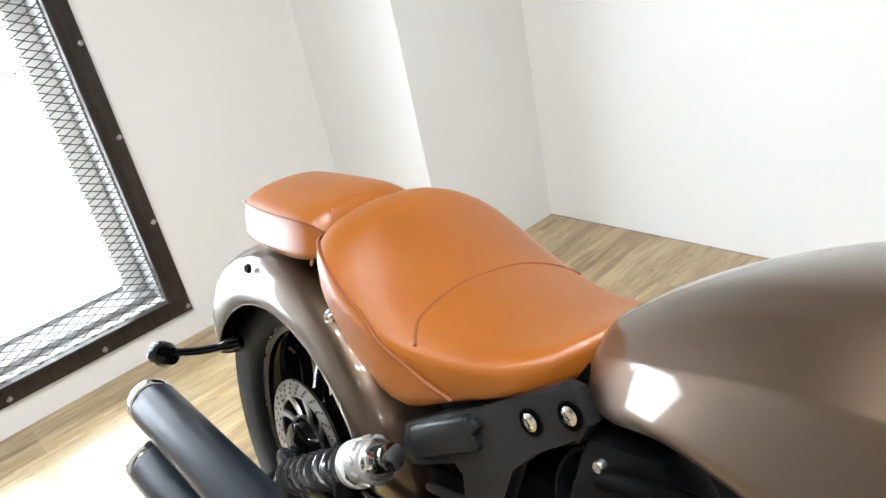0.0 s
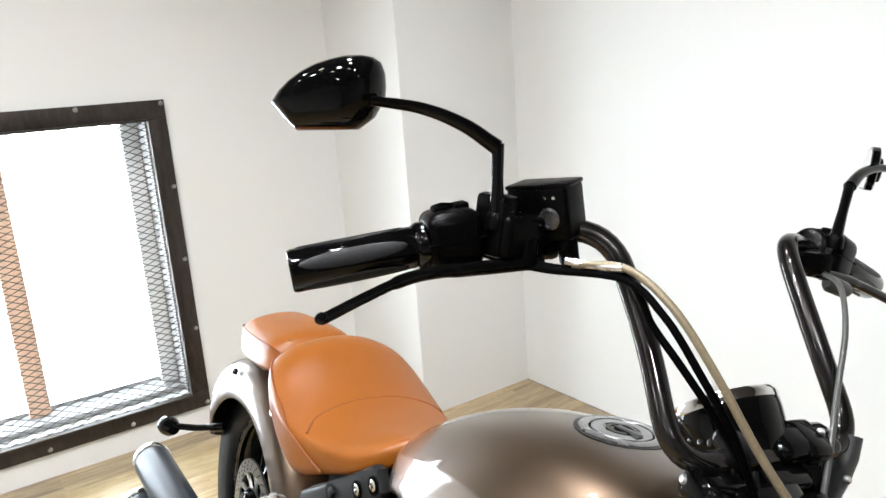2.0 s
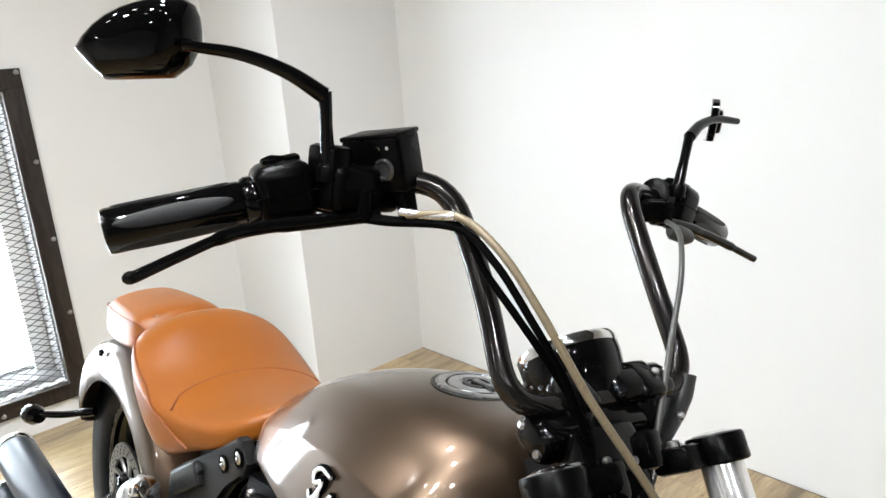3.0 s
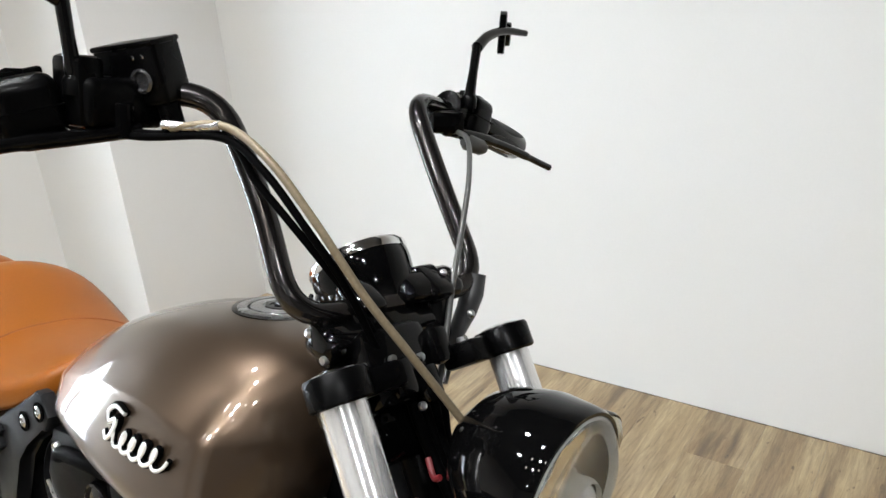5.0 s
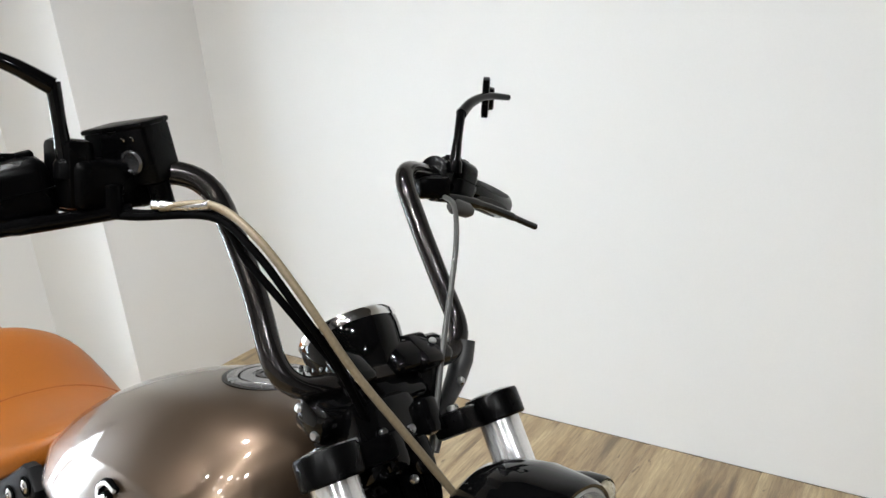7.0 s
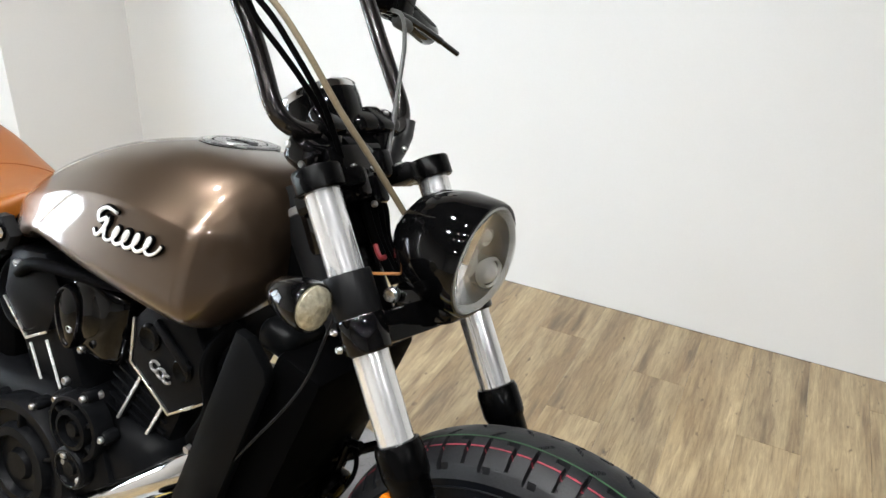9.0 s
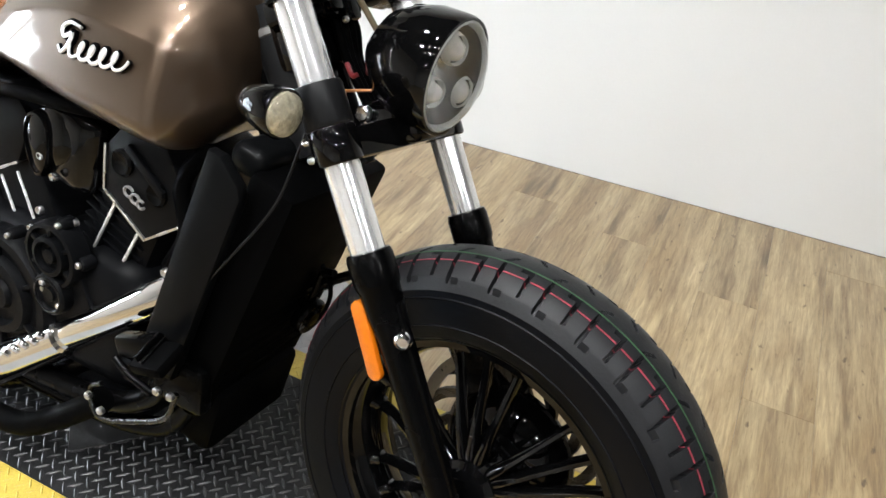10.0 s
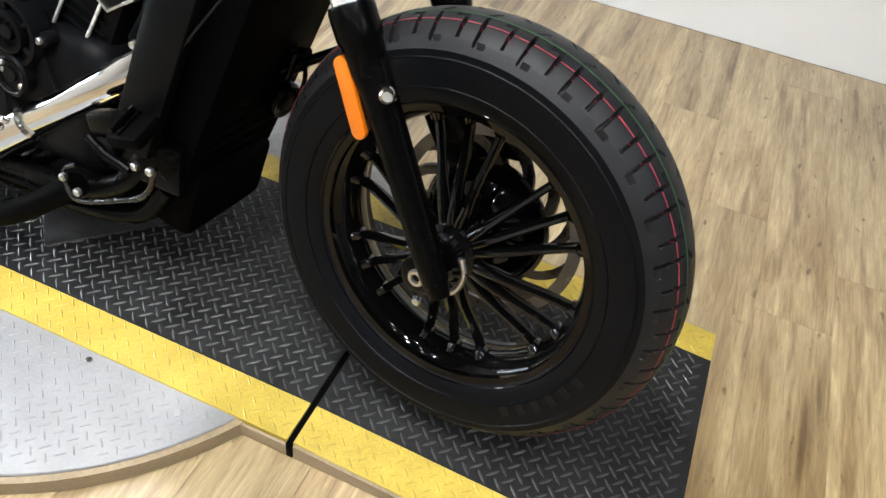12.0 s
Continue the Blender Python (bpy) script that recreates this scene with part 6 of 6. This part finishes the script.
for pts, r in (([(-0.558, -0.232, 0.735), (-0.515, -0.186, 0.733), (-0.456, -0.150, 0.738), (-0.430, -0.132, 0.700), (-0.404, -0.118, 0.672), (-0.380, -0.100, 0.640), (-0.362, -0.074, 0.600), (-0.352, -0.045, 0.555)], 0.0036), ([(-0.563, -0.242, 0.736), (-0.52, -0.196, 0.730), (-0.454, -0.153, 0.736), (-0.412, -0.138, 0.714), (-0.380, -0.118, 0.672), (-0.355, -0.090, 0.620), (-0.345, -0.06, 0.56)], 0.0036)):
    front("control_cable", tube(smooth_path(pts), r, 10), MATT_BLACK, "black control cable")
front("clutch_cable", tube(smooth_path([(-0.525, 0.205, 0.735), (-0.480, 0.180, 0.728), (-0.436, 0.140, 0.691), (-0.407, 0.104, 0.640), (-0.374, 0.062, 0.595), (-0.358, 0.042, 0.553), (-0.345, 0.024, 0.510), (-0.335, 0.012, 0.470)]), 0.0032, 10), CLEAR_GREY, "grey clutch cable")
front("wire_loom", tube(smooth_path([(-0.392, 0.112, 0.600), (-0.372, 0.075, 0.545), (-0.352, 0.038, 0.500)]), 0.0034, 8), CLEAR_GREY, "")
for y0, y1, z0 in ((0.004, -0.002, 0.53), (-0.012, -0.010, 0.54), (-0.022, -0.018, 0.55), (-0.002, 0.004, 0.54)):
    front("wiring", tube(smooth_path([(-0.355, y0, z0), (-0.325, y1 * 1.5, 0.50), (-0.308, y1, 0.46), (-0.27, y1, 0.42)]), 0.006, 10), MATT_BLACK, "black wiring behind the headlight")
front("red_wire", tube(smooth_path([(-0.300, -0.030, 0.462), (-0.285, -0.036, 0.452), (-0.278, -0.035, 0.455)]), 0.003, 8), RED_WIRE, "red wire connector")
front("orange_wire", tube(smooth_path([(-0.292, -0.05, 0.432), (-0.268, -0.052, 0.440), (-0.246, -0.045, 0.446)]), 0.0018, 8), ORANGE_WIRE, "orange wires")


# ---- plank floor ----
def floor_wood():
    m = bpy.data.materials.new("oak_look_plank")
    m.use_nodes = True
    n, l = m.node_tree.nodes, m.node_tree.links
    b = n["Principled BSDF"]
    b.inputs["Roughness"].default_value = 0.30
    b.inputs["Specular IOR Level"].default_value = 0.8
    b.inputs["Coat Weight"].default_value = 0.6
    b.inputs["Coat Roughness"].default_value = 0.20
    tc, info = n.new("ShaderNodeTexCoord"), n.new("ShaderNodeObjectInfo")
    off = n.new("ShaderNodeVectorMath")
    off.operation = "MULTIPLY_ADD"
    off.inputs[1].default_value = (17.0, 31.0, 5.0)
    l.new(info.outputs["Random"], off.inputs[0])
    l.new(tc.outputs["Object"], off.inputs[2])
    grain_map = n.new("ShaderNodeMapping")
    grain_map.inputs["Scale"].default_value = (1, 0.075, 1)
    l.new(off.outputs[0], grain_map.inputs[0])
    grain, blot, fine = n.new("ShaderNodeTexNoise"), n.new("ShaderNodeTexNoise"), n.new("ShaderNodeTexNoise")
    grain.inputs["Scale"].default_value, grain.inputs["Detail"].default_value, grain.inputs["Roughness"].default_value = 130, 8, 0.74
    grain.inputs["Distortion"].default_value = 0.6
    l.new(grain_map.outputs[0], grain.inputs[0])
    blot_map = n.new("ShaderNodeMapping")
    blot_map.inputs["Scale"].default_value = (1, 0.10, 1)
    l.new(off.outputs[0], blot_map.inputs[0])
    blot.inputs["Scale"].default_value, blot.inputs["Detail"].default_value = 26, 8
    l.new(blot_map.outputs[0], blot.inputs[0])
    fine.inputs["Scale"].default_value = 260
    l.new(grain_map.outputs[0], fine.inputs[0])
    r1 = n.new("ShaderNodeValToRGB")
    r1.color_ramp.elements[0].position, r1.color_ramp.elements[1].position = 0.26, 0.70
    r1.color_ramp.elements[0].color, r1.color_ramp.elements[1].color = (0.190, 0.130, 0.060, 1), (0.53, 0.412, 0.232, 1)
    l.new(grain.outputs[0], r1.inputs[0])
    r2 = n.new("ShaderNodeValToRGB")
    r2.color_ramp.elements[0].position, r2.color_ramp.elements[1].position = 0.30, 0.46
    r2.color_ramp.elements[0].color, r2.color_ramp.elements[1].color = (0.38, 0.30, 0.21, 1), (1.03, 1.02, 1.0, 1)
    l.new(blot.outputs[0], r2.inputs[0])
    mix = n.new("ShaderNodeMix")
    mix.data_type, mix.blend_type = "RGBA", "MULTIPLY"
    mix.inputs[0].default_value = 0.85
    l.new(r1.outputs[0], mix.inputs[6])
    l.new(r2.outputs[0], mix.inputs[7])
    # broad smoky patches and small knots
    wide, knot = n.new("ShaderNodeTexNoise"), n.new("ShaderNodeTexNoise")
    wide_map = n.new("ShaderNodeMapping")
    wide_map.inputs["Scale"].default_value = (1, 0.15, 1)
    l.new(off.outputs[0], wide_map.inputs[0])
    wide.inputs["Scale"].default_value, wide.inputs["Detail"].default_value, wide.inputs["Distortion"].default_value = 10.5, 5, 0.8
    l.new(wide_map.outputs[0], wide.inputs[0])
    knot.inputs["Scale"].default_value, knot.inputs["Detail"].default_value = 52, 3
    knot_map = n.new("ShaderNodeMapping")
    knot_map.inputs["Scale"].default_value = (1, 0.42, 1)
    l.new(off.outputs[0], knot_map.inputs[0])
    l.new(knot_map.outputs[0], knot.inputs[0])
    r3, r4 = n.new("ShaderNodeValToRGB"), n.new("ShaderNodeValToRGB")
    r3.color_ramp.elements[0].position, r3.color_ramp.elements[1].position = 0.36, 0.60
    r3.color_ramp.elements[0].color, r3.color_ramp.elements[1].color = (0.64, 0.56, 0.46, 1), (1.05, 1.04, 1.02, 1)
    l.new(wide.outputs[0], r3.inputs[0])
    r4.color_ramp.elements[0].position, r4.color_ramp.elements[1].position = 0.25, 0.33
    r4.color_ramp.elements[0].color, r4.color_ramp.elements[1].color = (0.35, 0.30, 0.24, 1), (1, 1, 1, 1)
    l.new(knot.outputs[0], r4.inputs[0])
    last = mix.outputs[2]
    for r in (r3, r4):
        mx = n.new("ShaderNodeMix")
        mx.data_type, mx.blend_type = "RGBA", "MULTIPLY"
        mx.inputs[0].default_value = 1.0
        l.new(last, mx.inputs[6])
        l.new(r.outputs[0], mx.inputs[7])
        last = mx.outputs[2]
    tone = n.new("ShaderNodeMapRange")
    tone.inputs[3].default_value, tone.inputs[4].default_value = 0.88, 1.08
    l.new(info.outputs["Random"], tone.inputs[0])
    sc = n.new("ShaderNodeVectorMath")
    sc.operation = "SCALE"
    l.new(last, sc.inputs[0])
    l.new(tone.outputs[0], sc.inputs["Scale"])
    l.new(sc.outputs[0], b.inputs["Base Color"])
    bp = n.new("ShaderNodeBump")
    bp.inputs["Strength"].default_value, bp.inputs["Distance"].default_value = 0.25, 0.0008
    l.new(grain.outputs[0], bp.inputs["Height"])
    l.new(bp.outputs[0], b.inputs["Normal"])
    return m


WOOD = floor_wood()
floor = structure("floor", lath(0, (-1.45, 5.3), (-4.6, 1.75), (FL - 0.12, FL - 0.003)), SEAM, "worn oak-look plank floor", "floor")
PW, PL, GAP = 0.152, 0.915, 0.00015


def plank_mesh(w, d):
    me = bpy.data.meshes.new("plank")
    pb = box((0, 0, -0.0015), (w - 2 * GAP, d - 2 * GAP, 0.003), 0.0006, seg=1)
    pb.to_mesh(me)
    pb.free()
    me.materials.append(WOOD)
    return me


whole = plank_mesh(PW, PL)
rng = random.Random(4)
verts, faces = [], []
x = 1.906 - PW * 21
while x < 5.2:
    x0, x1 = max(x, -1.178), min(x + PW, 5.2)
    end = 0.953 if x0 < -0.70 else 1.483 + x0 * 0.0202
    y = -4.5 + rng.choice((0.0, 0.3, 0.61)) + rng.uniform(-0.1, 0.1) - PL
    while y < end:
        y0, y1 = max(y, -4.5), min(y + PL, end)
        if y1 - y0 > 0.004:
            if x < 4.0 and y1 > -2.2:
                cut = y1 - y0 < PL - 1e-4 or x1 - x0 < PW - 1e-4
                p = new("plank", plank_mesh(x1 - x0, y1 - y0) if cut else whole)
                p.parent = floor
                p.location = ((x0 + x1) / 2, (y0 + y1) / 2, FL)
            else:
                b = len(verts)
                for z in (FL - 0.003, FL):
                    verts += [(x0 + GAP, y0 + GAP, z), (x1 - GAP, y0 + GAP, z), (x1 - GAP, y1 - GAP, z), (x0 + GAP, y1 - GAP, z)]
                faces += [tuple(b + i for i in f) for f in ((4, 5, 6, 7), (0, 1, 5, 4), (1, 2, 6, 5), (2, 3, 7, 6), (3, 0, 4, 7))]
        y += PL
    x += PW
me = bpy.data.meshes.new("far_planks")
me.from_pydata(verts, [], faces)
me.materials.append(WOOD)
far = new("far_planks", me)
far.parent = floor
tagged(far, kind="stuff")
